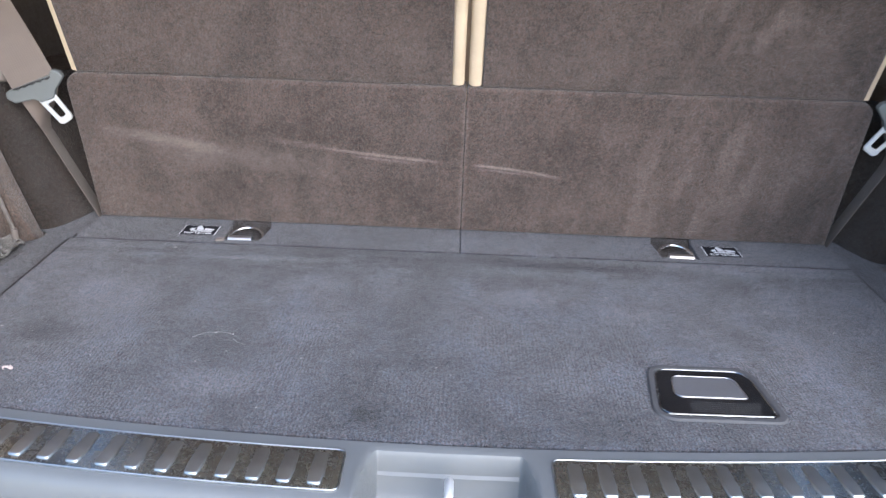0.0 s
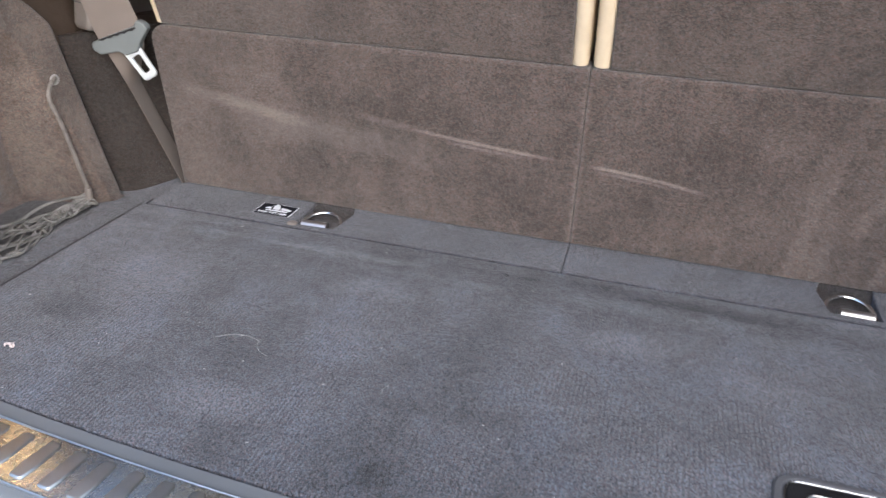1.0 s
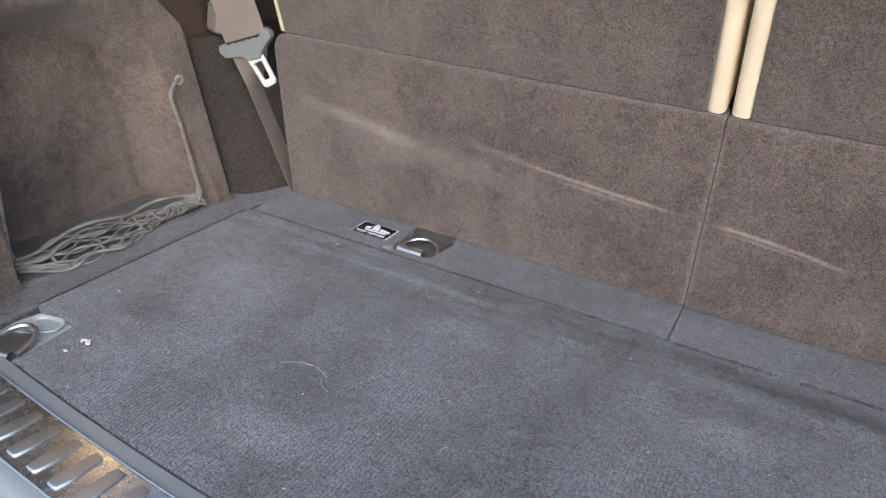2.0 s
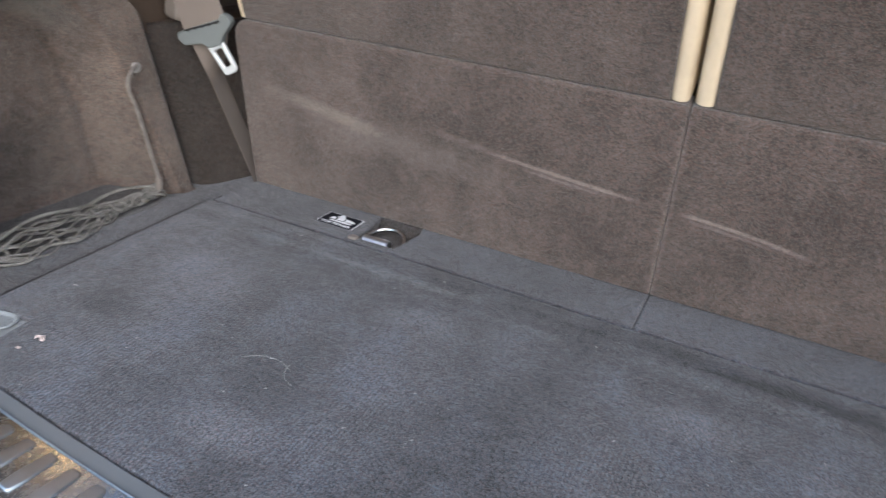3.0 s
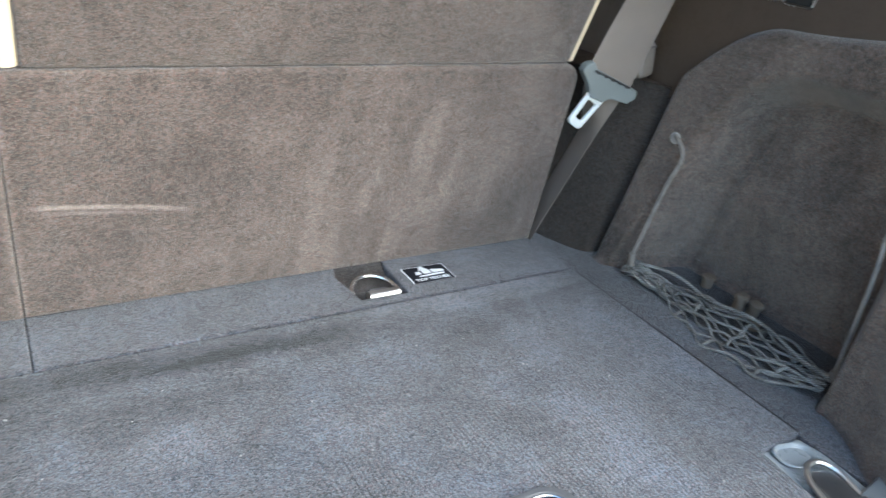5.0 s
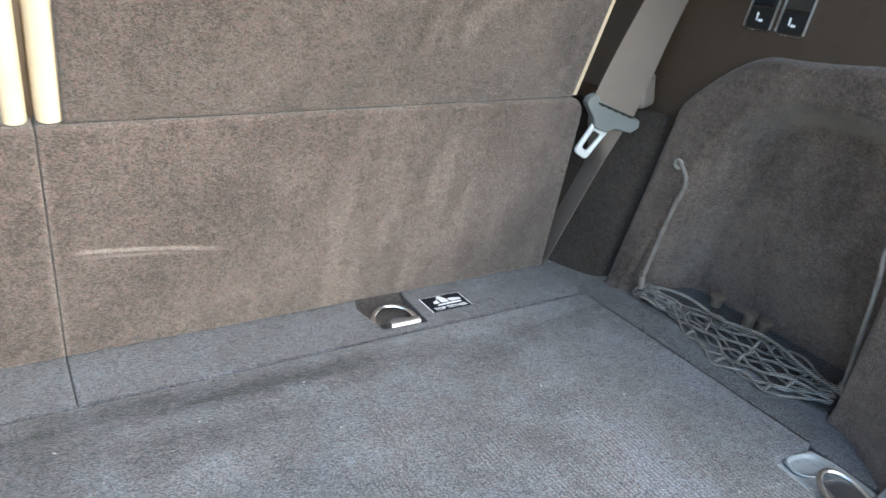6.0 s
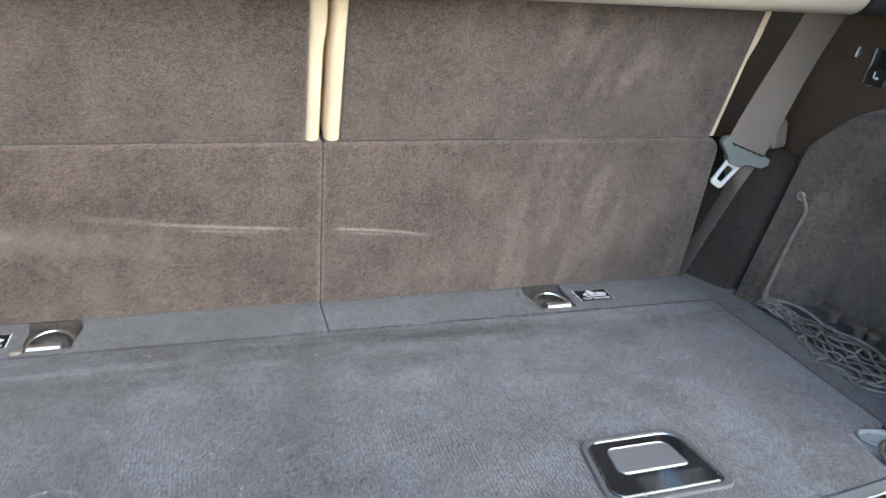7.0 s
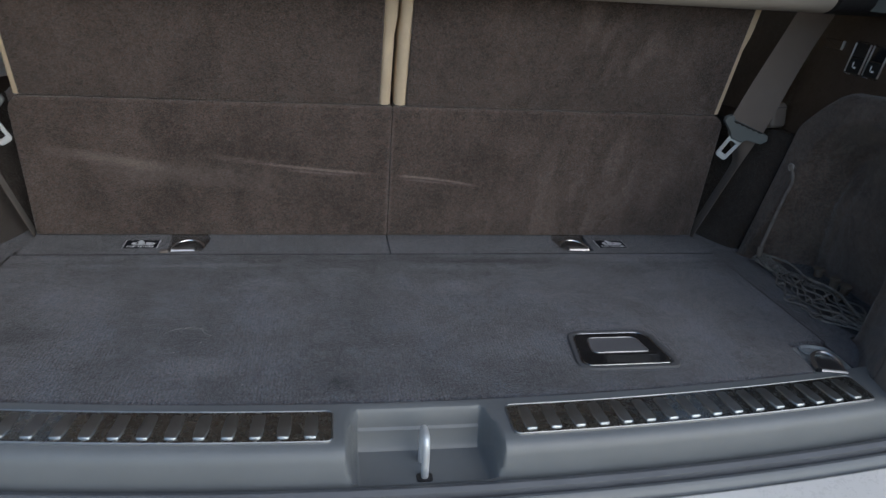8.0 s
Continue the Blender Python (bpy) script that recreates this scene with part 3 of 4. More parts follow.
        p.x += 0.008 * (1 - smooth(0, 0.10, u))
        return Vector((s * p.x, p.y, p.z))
    part("corner_panel", sheet(corner, 14, 24), M_CORNER, wall, "dark brown carpet corner piece, crevice shade in its colour")
    bm = sheet(lambda u, v, s=s: Vector((s * (0.6390 - 0.062 * u + 0.04 * v), -0.0610 + 0.145 * u + 0.2 * v, 0.1965 - 0.003 * v)), 4, 4)
    part("corner_top", bm, M_PLASTIC_BROWN, wall)
    part("shelf_end", sheet(lambda u, v, s=s: Vector((s * (0.53 + 0.075 * u), -0.052 + 0.14 * v, -0.0068)), 4, 4), M_SHELF, wall)
    # rear pillar cover beside the sill
    def pillar(u, v, s=s):
        z = -0.004 + 0.87 * v
        y = -0.462 - 0.085 * u
        return Vector((s * (wall_x(-0.465, z) + 0.002 - 0.012 * math.sin(u * math.pi / 2) + 0.05 * smooth(0.6, 1.0, u)), y, z))
    part("pillar_cover", sheet(pillar, 16, 30), M_TAUPE, wall, "taupe plastic pillar cover")
    # unseen outer shell, posts and ledge, added to limit the side light
    part("outer_skin", sheet(lambda u, v, s=s: Vector((s * 0.80, -0.55 + 1.75 * u, -0.3 + 0.77 * v)), 6, 6), M_PAINT, wall, "unseen cream body side, added to close the car against light")
    for y0, y1 in ((-0.55, -0.43), (0.36, 0.46), (1.05, 1.2)):
        part("window_post", box(*sorted((s * 0.74, s * 0.80)), y0, y1, 0.469, 0.86), M_TAUPE, wall, "unseen taupe window post, added to shape the side light")
    part("window_ledge", sheet(lambda u, v, s=s: Vector((s * (0.68 + 0.12 * u), -0.55 + 1.75 * v, 0.468)), 2, 6), M_PLASTIC_BROWN, wall)


# ---- third-row seats ----
def lean(z):
    """How far the seat backs come towards the tailgate at a height."""
    return -0.125 * z if z <= 0.217 else -0.0271 - 0.36 * (z - 0.217)


LOW = Matrix(((1, 0, 0, 0), (0, -0.125, -1, 0.0), (0, 0.992, -0.124, 0), (0, 0, 0, 1)))
slope = math.hypot(1, 0.36)
HIGH = Matrix(((1, 0, 0, 0), (0, -0.36 / slope, -1 / slope, -0.0268), (0, 1 / slope, -0.36 / slope, 0.2146), (0, 0, 0, 1)))
for s in (-1, 1):
    seat = thing("rear_seat", (s * 0.265, 0.03, 0.0), "folded-up third-row seat back, brown-grey carpet with cream leather edges", "car seat", "third-row seats")
    low = rounded([(s * 0.0004, 0.0006), (s * 0.5290, 0.0006), (s * 0.533, 0.2173), (s * 0.0004, 0.2173)], [0.0, 0.0, 0.021, 0.004])
    part("lower_panel", slab(low, -0.028, 0.0, 0.0016, 4, None, LOW), M_SEAT, seat, "carpeted panel with pale rubbed streaks")
    high = rounded([(s * 0.0195, 0.0012), (s * 0.5155, 0.0012), (s * 0.5145, 0.33), (s * 0.0195, 0.33)], [0.0, 0.0, 0.02, 0.02])
    part("upper_panel", slab(high, -0.02, -0.0014, 0.0030, 4, None, HIGH), M_SEAT, seat, "carpeted upper panel")
    # leather bolsters either side of the upper panel
    def bolster(inner, s=s):
        own = bmesh.new()
        rows = []
        for k in range(31):
            h = 0.33 * k / 30
            swell = 0.0045 * smooth(0.115, 0.128, h)
            pinch = 0.0012 * math.exp(-((h - 0.128) / 0.006) ** 2)
            if inner:
                edge, wide, deep = (0.0015 if s < 0 else 0.0010) + (0.002 - swell * 0.6 if s < 0 else 0.001 + swell * 0.35), 0.0205, 0.03
                line = [(wide + (edge - wide) * k / 10, -0.0090 + 0.0066 * math.sqrt(max(0.0, 1 - (k / 5 - 1) ** 2)) - pinch) for k in range(11)] + [(edge, -0.05)]
            else:
                edge = 0.5250 - 0.004 * h / 0.33 + swell
                line = [(0.513, -0.004), (0.5165, -0.0036), (edge - 0.003, -0.0045 - pinch), (edge - 0.0006, -0.008 - pinch), (edge, -0.014), (edge - 0.004, -0.06)]
            rows.append([own.verts.new(HIGH @ Vector((s * x, h + 0.002, d))) for x, d in line])
        for a, b in zip(rows, rows[1:]):
            for i in range(len(a) - 1):
                own.faces.new((a[i], a[i + 1], b[i + 1], b[i]))
        return own
    part("inner_bolster", bolster(True), M_LEATHER, seat, "cream leather bolster edge")
    part("outer_bolster", bolster(False), M_LEATHER, seat, "cream leather bolster edge")
    body = [(s * 0.006, -0.03), (s * 0.519, -0.03), (s * 0.500, 0.52), (s * 0.006, 0.52)]
    part("cushion_back", slab(body, -0.11, -0.029, 0.01, 3, None, LOW @ Matrix.Translation((0, 0.02, 0))), M_BLACK, seat, "dark inner shell of the backrest")

# cargo cover bar across the seat backs
bar = thing("cargo_cover", (0, -0.13, 0.415), "beige-grey rolled cargo cover bar with black end caps", "cargo cover")
prof = [(0.030 * math.cos(2 * math.pi * k / 28) * (1.15 if math.cos(2 * math.pi * k / 28) > 0 else 1), 0.030 * math.sin(2 * math.pi * k / 28)) for k in range(28)]
AX = Matrix(((0, 0, 1, 0), (1, 0, 0, -0.135), (0, 1, 0, 0.4155), (0, 0, 0, 1)))
part("roller_tube", slab([Vector(p) for p in prof], -0.586, 0.586, 0.003, 2, None, AX), M_BAR, bar, "beige-grey fabric-covered tube")
for s in (-1, 1):
    cap = [Vector((p[0] * 1.12, p[1] * 1.02)) for p in prof]
    part("end_cap", slab(cap, 0.588 if s > 0 else -0.672, 0.672 if s > 0 else -0.588, 0.006, 3, None, AX), M_BLACK, bar, "black plastic end cap")
    part("end_bracket", slab(rounded([(-0.02, -0.035), (0.02, -0.035), (0.02, 0.02), (-0.02, 0.02)], 0.006), 0.640 if s > 0 else -0.678, 0.678 if s > 0 else -0.640, 0.004, 3, None, AX @ Matrix.Translation((-0.035, 0.012, 0))), M_TONGUE, bar, "grey release catch")


# ---- belts ----
def ribbon(rows, half_thick=0.0006, n=7):
    """A thin strap: rows of (middle, half-width vector)."""
    own = bmesh.new()
    uv = own.loops.layers.uv.verify()
    pts = [(Vector(c), Vector(w)) for c, w in rows]
    lines, far = [], 0.0
    for i, (c, w) in enumerate(pts):
        a = pts[min(i + 1, len(pts) - 1)][0] - pts[max(i - 1, 0)][0]
        nrm = a.cross(w).normalized() * half_thick
        far += (c - pts[i - 1][0]).length if i else 0.0
        front = [own.verts.new(c + w * (2 * k / n - 1) + nrm * (1 - abs(2 * k / n - 1) ** 8)) for k in range(n + 1)]
        back = [own.verts.new(c + w * (2 * k / n - 1) - nrm) for k in range(n + 1)]
        lines.append((far, front, back))
    for (fa, a, a2), (fb, b, b2) in zip(lines, lines[1:]):
        for p, q in ((a, b), (a2, b2)):
            for k in range(n):
                f = own.faces.new((p[k], p[k + 1], q[k + 1], q[k]))
                for loop, (u, v) in zip(f.loops, ((fa, k), (fa, k + 1), (fb, k + 1), (fb, k))):
                    loop[uv].uv = (u, v / n * 0.05)
        for k in (0, n):
            own.faces.new((a[k], b[k], b2[k], a2[k]))
    return own


def mirrored(p, s):
    return Vector((s * p[0], p[1], p[2]))


def belt(s):
    b = thing("seat_belt", (s * 0.58, -0.03, 0.18), "taupe woven seat belt with a grey-green tongue hanging beside the seat", "seat belt", "third-row belts")
    rows = []
    top, mid, low = Vector((0.649, -0.055, 0.42)), Vector((0.571, -0.030, 0.196)), Vector((0.512, 0.026, -0.012))
    side = Vector((0.0262, -0.004, -0.010))
    for k in range(25):
        t = k / 24
        c = top.lerp(mid, t)
        c.y += 0.004 * math.sin(t * math.pi)
        w = side + Vector((0, 0.003 * math.sin(t * 5), 0))
        rows.append((mirrored(c, s), mirrored(w, s)))
    part("upper_webbing", ribbon(rows), M_BELT, b)
    rows = []
    high_edge, low_edge = mid + side, Vector((0.5345, 0.002, -0.010))
    for k in range(25):
        t = k / 24
        turn = smooth(0.0, 0.35, t)
        w = side.lerp(Vector((-0.0060, -0.0175, -0.003)), turn)
        c = high_edge.lerp(low_edge, t) - w + Vector((0, 0.004, 0)) * turn
        rows.append((mirrored(c, s), mirrored(w, s)))
    part("lower_webbing", ribbon(rows), M_BELT, b)
    # tongue: plastic slide body with a steel loop, in the strap's plane
    along = (mid - top).normalized()
    across = (side - along * side.dot(along)).normalized()
    out = across.cross(along).normalized()
    if out.y > 0:
        out = -out
    base = Matrix.Translation(mid + out * 0.001) @ Matrix((across, -along, out)).transposed().to_4x4()
    flip = Matrix.Diagonal((s, 1, 1, 1))
    m = flip @ base
    shape = rounded([(-0.038, 0.008), (-0.031, 0.014), (-0.024, 0.008), (0.026, 0.007), (0.038, 0.006), (0.041, -0.002), (0.034, -0.011), (0.010, -0.014), (0.003, -0.021), (-0.015, -0.021), (-0.022, -0.012), (-0.040, 0.000)], 0.004, 4)
    body = part("tongue_body", slab(shape, -0.005, 0.0050, 0.0018, 4, None, m), M_TONGUE, b, "grey-green plastic tongue grip")
    teeth = [(-0.026 + 0.0052 * k, 0.0036 if k % 2 else 0.0052) for k in range(11)]
    slot = [Vector(p) for p in teeth] + [Vector((0.026, 0.0068)), Vector((-0.026, 0.0068))]
    part("slot_lip", slab(slot, 0.0, 0.0060, 0.0004, 1, None, m), M_BLACK, body, "dark toothed strap slot")
    tilt = m @ Matrix.Translation((-0.006, -0.018, 0)) @ Matrix.Rotation(radians(-12), 4, "Z") @ Matrix.Translation((0.006, 0.018, 0))
    outer = rounded([(-0.0175, -0.015), (0.0065, -0.015), (0.0045, -0.057), (-0.0155, -0.057)], [0.002, 0.002, 0.006, 0.006], 5)
    inner = rounded([(-0.0115, -0.025), (0.0010, -0.025), (-0.0005, -0.0480), (-0.0105, -0.0480)], 0.0025, 5)
    bm = ring_frame(outer, inner, -0.0015, 0.0026, 0.0011)
    bmesh.ops.transform(bm, matrix=tilt, verts=bm.verts)
    part("tongue_plate", bm, M_ZINC, b, "bright steel latch loop")
    # padded stop behind the strap
    pad = rounded([(-0.019, -0.020), (0.019, -0.020), (0.019, 0.020), (-0.019, 0.020)], 0.008, 5)
    mm = flip @ Matrix.Translation((0.627, -0.022, 0.219)) @ Euler((radians(82), 0, radians(24))).to_matrix().to_4x4()
    stop = thing("belt_stop", (s * 0.622, -0.03, 0.1975), "taupe padded belt rest on the side panel", "belt rest", "belt rests")
    part("pad", slab(pad, -0.030, 0.006, 0.006, 4, None, mm), M_TAUPE, stop)
    part("seam", slab(rounded([(-0.0193, 0.012), (0.0193, 0.012), (0.0193, 0.0132), (-0.0193, 0.0132)], 0.0005, 2), 0.0, 0.0064, 0.0004, 1, None, mm), M_BLACK, stop)
    return b


for s in (1, -1):
    belt(s)


# ---- fixtures on the floor ----
def steel_plate(x0, x1, count):
    """A ribbed loading plate on the sill."""
    p = thing("loading_plate", ((x0 + x1) / 2, front_line((x0 + x1) / 2) - 0.04, 0.0), "ribbed stainless steel loading plate set in the sill, scratched", "sill plate", "sill plates")
    n = 24
    line = [x0 + (x1 - x0) * k / n for k in range(n + 1)]
    near = [Vector((x, front_line(x) - 0.064)) for x in line]
    far = [Vector((x, front_line(x) - 0.0135)) for x in line[::-1]]
    raw = near + far
    corners = [tuple(v) for v in raw]
    radii = [0.0] * len(raw)
    for i in (0, n, n + 1, 2 * n + 1):
        radii[i] = 0.007
    outline = rounded(corners, radii, 4)
    part("plate", slab(inset(outline, 0.0015), -0.001, 0.0014, 0.0004, 1), M_STEEL, p, "dark reflecting brushed steel")
    part("edge", ring_frame(outline, inset(outline, 0.0013), -0.001, 0.0022, 0.0005), M_STEEL_EDGE, p, "bright raised steel rim")
    bm = slab(rounded([(-0.0055, -0.0185), (0.0055, -0.0185), (0.0068, -0.006), (0.0058, 0.017), (0.004, 0.0195), (-0.004, 0.0195), (-0.0058, 0.017), (-0.0068, -0.006)], 0.0022, 2), 0.0, 0.0019, 0.0014, 4)
    for v in bm.verts:  # the rise fades towards the carpet
        v.co.z *= 1.0 - 0.30 * (v.co.y + 0.0185) / 0.038
    first = linked("rib", bm, M_STEEL_RIB)
    first.parent = p
    step = 0.0255
    start = x0 + 0.019 if x0 > 0 else x1 - 0.021
    for k in range(count):
        x = start + step * k * (1 if x0 > 0 else -1)
        ob = first if k == 0 else new("rib", first.data)
        ob.parent = p
        tilt = math.atan(0.28 * x)
        ob.matrix_local = Matrix.Translation(Vector((x, front_line(x) - 0.0390, 0.0013)) - p.location) @ Matrix.Rotation(tilt, 4, "Z")
    return p


steel_plate(0.083, 0.507, 16)
steel_plate(-0.517, -0.093, 16)

# lock striker in the sill pocket
striker = thing("lock_striker", (-0.004, front_line(0) - 0.045, -0.047), "bright steel lock striker loop in the sill pocket", "striker")
part("loop", tube([(-0.004, -0.538, -0.052), (-0.004, -0.538, -0.010), (-0.004, -0.534, -0.003), (-0.004, -0.516, -0.003), (-0.004, -0.512, -0.010), (-0.004, -0.512, -0.052)], 0.0039, 12, smooth_steps=2), M_ZINC, striker)
part("base_plate", slab(rounded([(-0.012, -0.544), (0.004, -0.544), (0.004, -0.532), (-0.012, -0.532)], 0.003), -0.0475, -0.0452, 0.0008, 2), M_BLACK, striker, "black slot plate")

# floor latch
latch = thing("floor_latch", (0.25, -0.38, 0.0), "gloss black and silver recessed pull latch in the cargo floor", "latch")
bez = rounded([(0.1855, -0.4265), (0.3175, -0.4250), (0.3065, -0.3335), (0.1975, -0.3345)], [0.020, 0.013, 0.024, 0.020], 8)
hole = rounded(LATCH, [0.013, 0.007, 0.018, 0.014], 8)
part("bezel", ring_frame(bez, inset(hole, -0.0005), -0.004, 0.0022, 0.0016), M_BEZEL, latch, "grey plastic surround")
part("rim", ring_frame(hole, inset(hole, 0.0016), -0.004, 0.0024, 0.0006), M_DARK_RIM, latch, "thin smoked chrome rim")
part("lower_lip", tube([(0.2015, -0.4175, 0.0018), (0.25, -0.4172, 0.0020), (0.3005, -0.4158, 0.0018)], 0.0008, 8), M_STEEL_EDGE, latch, "bright lower lip")
part("black_face", slab(inset(hole, 0.0017), -0.004, 0.0018, 0.0005, 1), M_GLOSS_BLACK, latch, "gloss black face")
pad = rounded([(0.2135, -0.3905), (0.2875, -0.3895), (0.2825, -0.3535), (0.2180, -0.3540)], [0.009, 0.004, 0.011, 0.009], 6)
part("paddle_rim", ring_frame(pad, inset(pad, 0.0013), 0.0012, 0.0028, 0.0005), M_SATIN, latch, "chrome paddle edge")
part("paddle", slab(inset(pad, 0.0012), 0.0012, 0.0025, 0.0004, 2), M_PADDLE, latch, "satin silver paddle")
for k in range(6):
    y = -0.3965 - 0.0030 * k
    part("grip_line", slab(rounded([(0.226, y - 0.0005), (0.296 - 0.001 * k, y - 0.0007), (0.296 - 0.001 * k, y + 0.0007), (0.226, y + 0.0007)], 0.0003, 2), 0.0012, 0.00195, 0.0001, 1), M_GLOSS_BLACK, latch)


def tether(s):
    """A folding chrome tether ring in the flap's cut-out."""
    t = thing("tether_anchor", (s * 0.306, -0.034, -0.012), "chrome tether ring folded into a cut-out of the carpet", "tether anchor", "tether anchors")
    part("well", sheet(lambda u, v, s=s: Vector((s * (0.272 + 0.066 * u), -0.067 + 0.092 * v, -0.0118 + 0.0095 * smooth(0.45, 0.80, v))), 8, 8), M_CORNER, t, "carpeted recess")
    out = []
    for k in range(17):
        a = math.pi * k / 16
        out.append(mirrored((0.303 + 0.0245 * math.cos(a), -0.0500 + 0.027 * math.sin(a), -0.005 + 0.0055 * math.sin(a)), s))
    ring = [mirrored((0.3275, -0.0575, -0.006), s)] + out + [mirrored((0.2785, -0.0575, -0.006), s)]
    part("ring", tube(ring, 0.0026, 10), M_CHROME, t, "chrome half ring")
    roll = [mirrored((0.2915 + 0.033 * k / 8, -0.0560, -0.0038), s) for k in range(9)]
    part("hinge_roll", tube(roll, 0.0060, 14), M_SATIN, t, "satin steel hinge roll")
    flapm = rounded([(s * 0.296, -0.054), (s * 0.325, -0.054), (s * 0.321, -0.038), (s * 0.300, -0.038)], 0.006, 4)
    part("cover_leaf", slab(flapm, -0.0110, -0.0056, 0.0015, 3), M_LEAF, t, "grey steel leaf")
    return t


tether(1)
tether(-1)
nub = thing("plastic_clip", (-0.335, -0.0655, 0.0), "pale broken plastic clip beside the tether ring", "clip")
part("clip", slab(rounded([(-0.342, -0.0715), (-0.328, -0.0705), (-0.327, -0.063), (-0.336, -0.0605)], 0.003, 4), -0.0015, 0.0022, 0.0018, 3), M_TAUPE, nub)


def writing(text, size, place, mat, parent, turn=0.0):
    """Raised letters from the built-in font, lying flat."""
    curve = bpy.data.curves.new("writing", "FONT")
    curve.body, curve.size, curve.align_x, curve.align_y = text, size, "CENTER", "CENTER"
    curve.extrude, curve.offset, curve.resolution_u = 0.0001, size * 0.02, 3
    tmp = bpy.data.objects.new("writing", curve)
    me = bpy.data.meshes.new_from_object(tmp)
    bpy.data.objects.remove(tmp)
    me.materials.append(mat)
    ob = new("writing", me)
    ob.parent = parent
    ob.matrix_local = Matrix.Translation(Vector(place) - parent.location) @ Matrix.Rotation(turn, 4, "Z")
    return ob


def label(s):
    x0, x1 = (0.3445, 0.3945) if s > 0 else (-0.3960, -0.3460)
    y0, y1 = -0.0520, -0.0205
    cx = (x0 + x1) / 2
    t = thing("tether_label", (cx, (y0 + y1) / 2, -0.001), "black and white printed tether label stuck on the carpet", "label", "tether labels")
    part("sheet", slab([(x0, y0), (x1, y0), (x1, y1), (x0, y1)], -0.0012, -0.0004, 0.0001, 1), M_LABEL_WHITE, t, "white border")
    part("print_field", slab([(x0 + 0.0012, y0), (x1 - 0.0012, y0), (x1 - 0.0012, y1 - 0.0012), (x0 + 0.0012, y1 - 0.0012)], -0.0006, 0.0, 0.0001, 1), M_LABEL_BLACK, t, "black field")
    writing("TOP TETHER", 0.0070, (cx, y0 + 0.0040, 0.0002), M_LABEL_WHITE, t)

    def shape(name, points, radius, mat=M_LABEL_WHITE, top=0.0003):
        part(name, slab(rounded([(cx + 1.2 * x, y0 + 0.0098 + 1.12 * (y - 0.0105)) for x, y in points], radius, 4), -0.0004, top, 0.0001, 1), mat, t)
    # child-seat pictogram: base, shell, tray, strap and anchor
    shape("pictogram_base", [(-0.011, 0.0108), (0.014, 0.0108), (0.0155, 0.0132), (0.006, 0.0138), (-0.010, 0.0128)], 0.0010)
    shape("pictogram_shell", [(-0.0045, 0.0152), (0.004, 0.0152), (0.0025, 0.0215), (-0.0015, 0.0285), (-0.0050, 0.0275)], 0.0014)
    shape("pictogram_tray", [(0.0055, 0.0152), (0.0160, 0.0150), (0.0165, 0.0185), (0.0100, 0.0205), (0.0038, 0.0215)], 0.0014)
    shape("pictogram_anchor", [(-0.0130, 0.0148), (-0.0062, 0.0152), (-0.0068, 0.0195), (-0.0105, 0.0205)], 0.0012)
    strap = [(cx - 0.0095, y0 + 0.0185, 0.0001), (cx - 0.0080, y0 + 0.0235, 0.0001), (cx - 0.0045, y0 + 0.0262, 0.0001)]
    part("pictogram_strap", tube(strap, 0.0008, 6, flat=0.3, smooth_steps=2), M_LABEL_WHITE, t)
    return t


label(1)
label(-1)


def tie_down(s):
    """A lashing eye in the notch of the floor board's rear corner; it points a little inwards."""
    t = thing("tie_down", (s * 0.500, -0.41, -0.012), "grey dish with a folding bright steel lashing ring", "tie-down", "tie-downs")
    turn = radians(-13)

    def at(x, y, z=0.0):
        """From the dish's middle, y towards the seats."""
        return mirrored((0.5105 + x * math.cos(turn) - y * math.sin(turn), -0.3865 + x * math.sin(turn) + y * math.cos(turn), z), s)

    def dish(u, v):
        a, r = 2 * math.pi * u, v
        square = 1.0 + 0.10 * abs(math.sin(2 * a))
        return at(0.0185 * r * square * math.cos(a), 0.0135 * r * square * math.sin(a), -0.0135 + 0.0095 * smooth(0.45, 0.93, r) - 0.0012 * smooth(0.93, 1.0, r))
    part("dish", sheet(dish, 40, 16), M_DISH, t, "pale grey moulded dish")
    fl = rounded([(s * 0.4760, -0.452), (s * 0.5330, -0.452), (s * 0.5385, -0.395), (s * 0.5335, -0.3725), (s * 0.4810, -0.372)], [0.001, 0.006, 0.02, 0.004, 0.001], 6)
    part("base", slab(fl, -0.022, -0.0070, 0.0015, 2), M_DISH, t, "grey base plate")
    arc = [at(0.0165 * math.cos(a), -0.0370 + 0.021 * math.sin(a), -0.001 + 0.0035 * math.sin(a)) for a in [math.pi * k / 20 for k in range(21)]]
    part("ring", tube([at(0.0165, -0.052, -0.003)] + arc + [at(-0.0165, -0.052, -0.003)], 0.0024, 12), M_SATIN, t, "bright steel ring")
    leaf = [at(x, y) for x, y in ((-0.0145, -0.057), (0.0145, -0.057), (0.0140, -0.036), (0.009, -0.0215), (-0.009, -0.0215), (-0.0140, -0.036))]
    leaf = rounded([(p.x, p.y) for p in leaf], [0.001, 0.001, 0.008, 0.008, 0.008, 0.008], 5)
    part("leaf", slab(leaf, -0.010, 0.0, 0.002, 3), M_LEAF, t, "grey steel leaf")
    part("hinge_roll", tube([at(-0.0150 + 0.030 * k / 6, -0.0565, -0.0020) for k in range(7)], 0.0046, 12), M_LEAF, t, "rolled hinge end")
    return t


tie_down(1)
tie_down(-1)


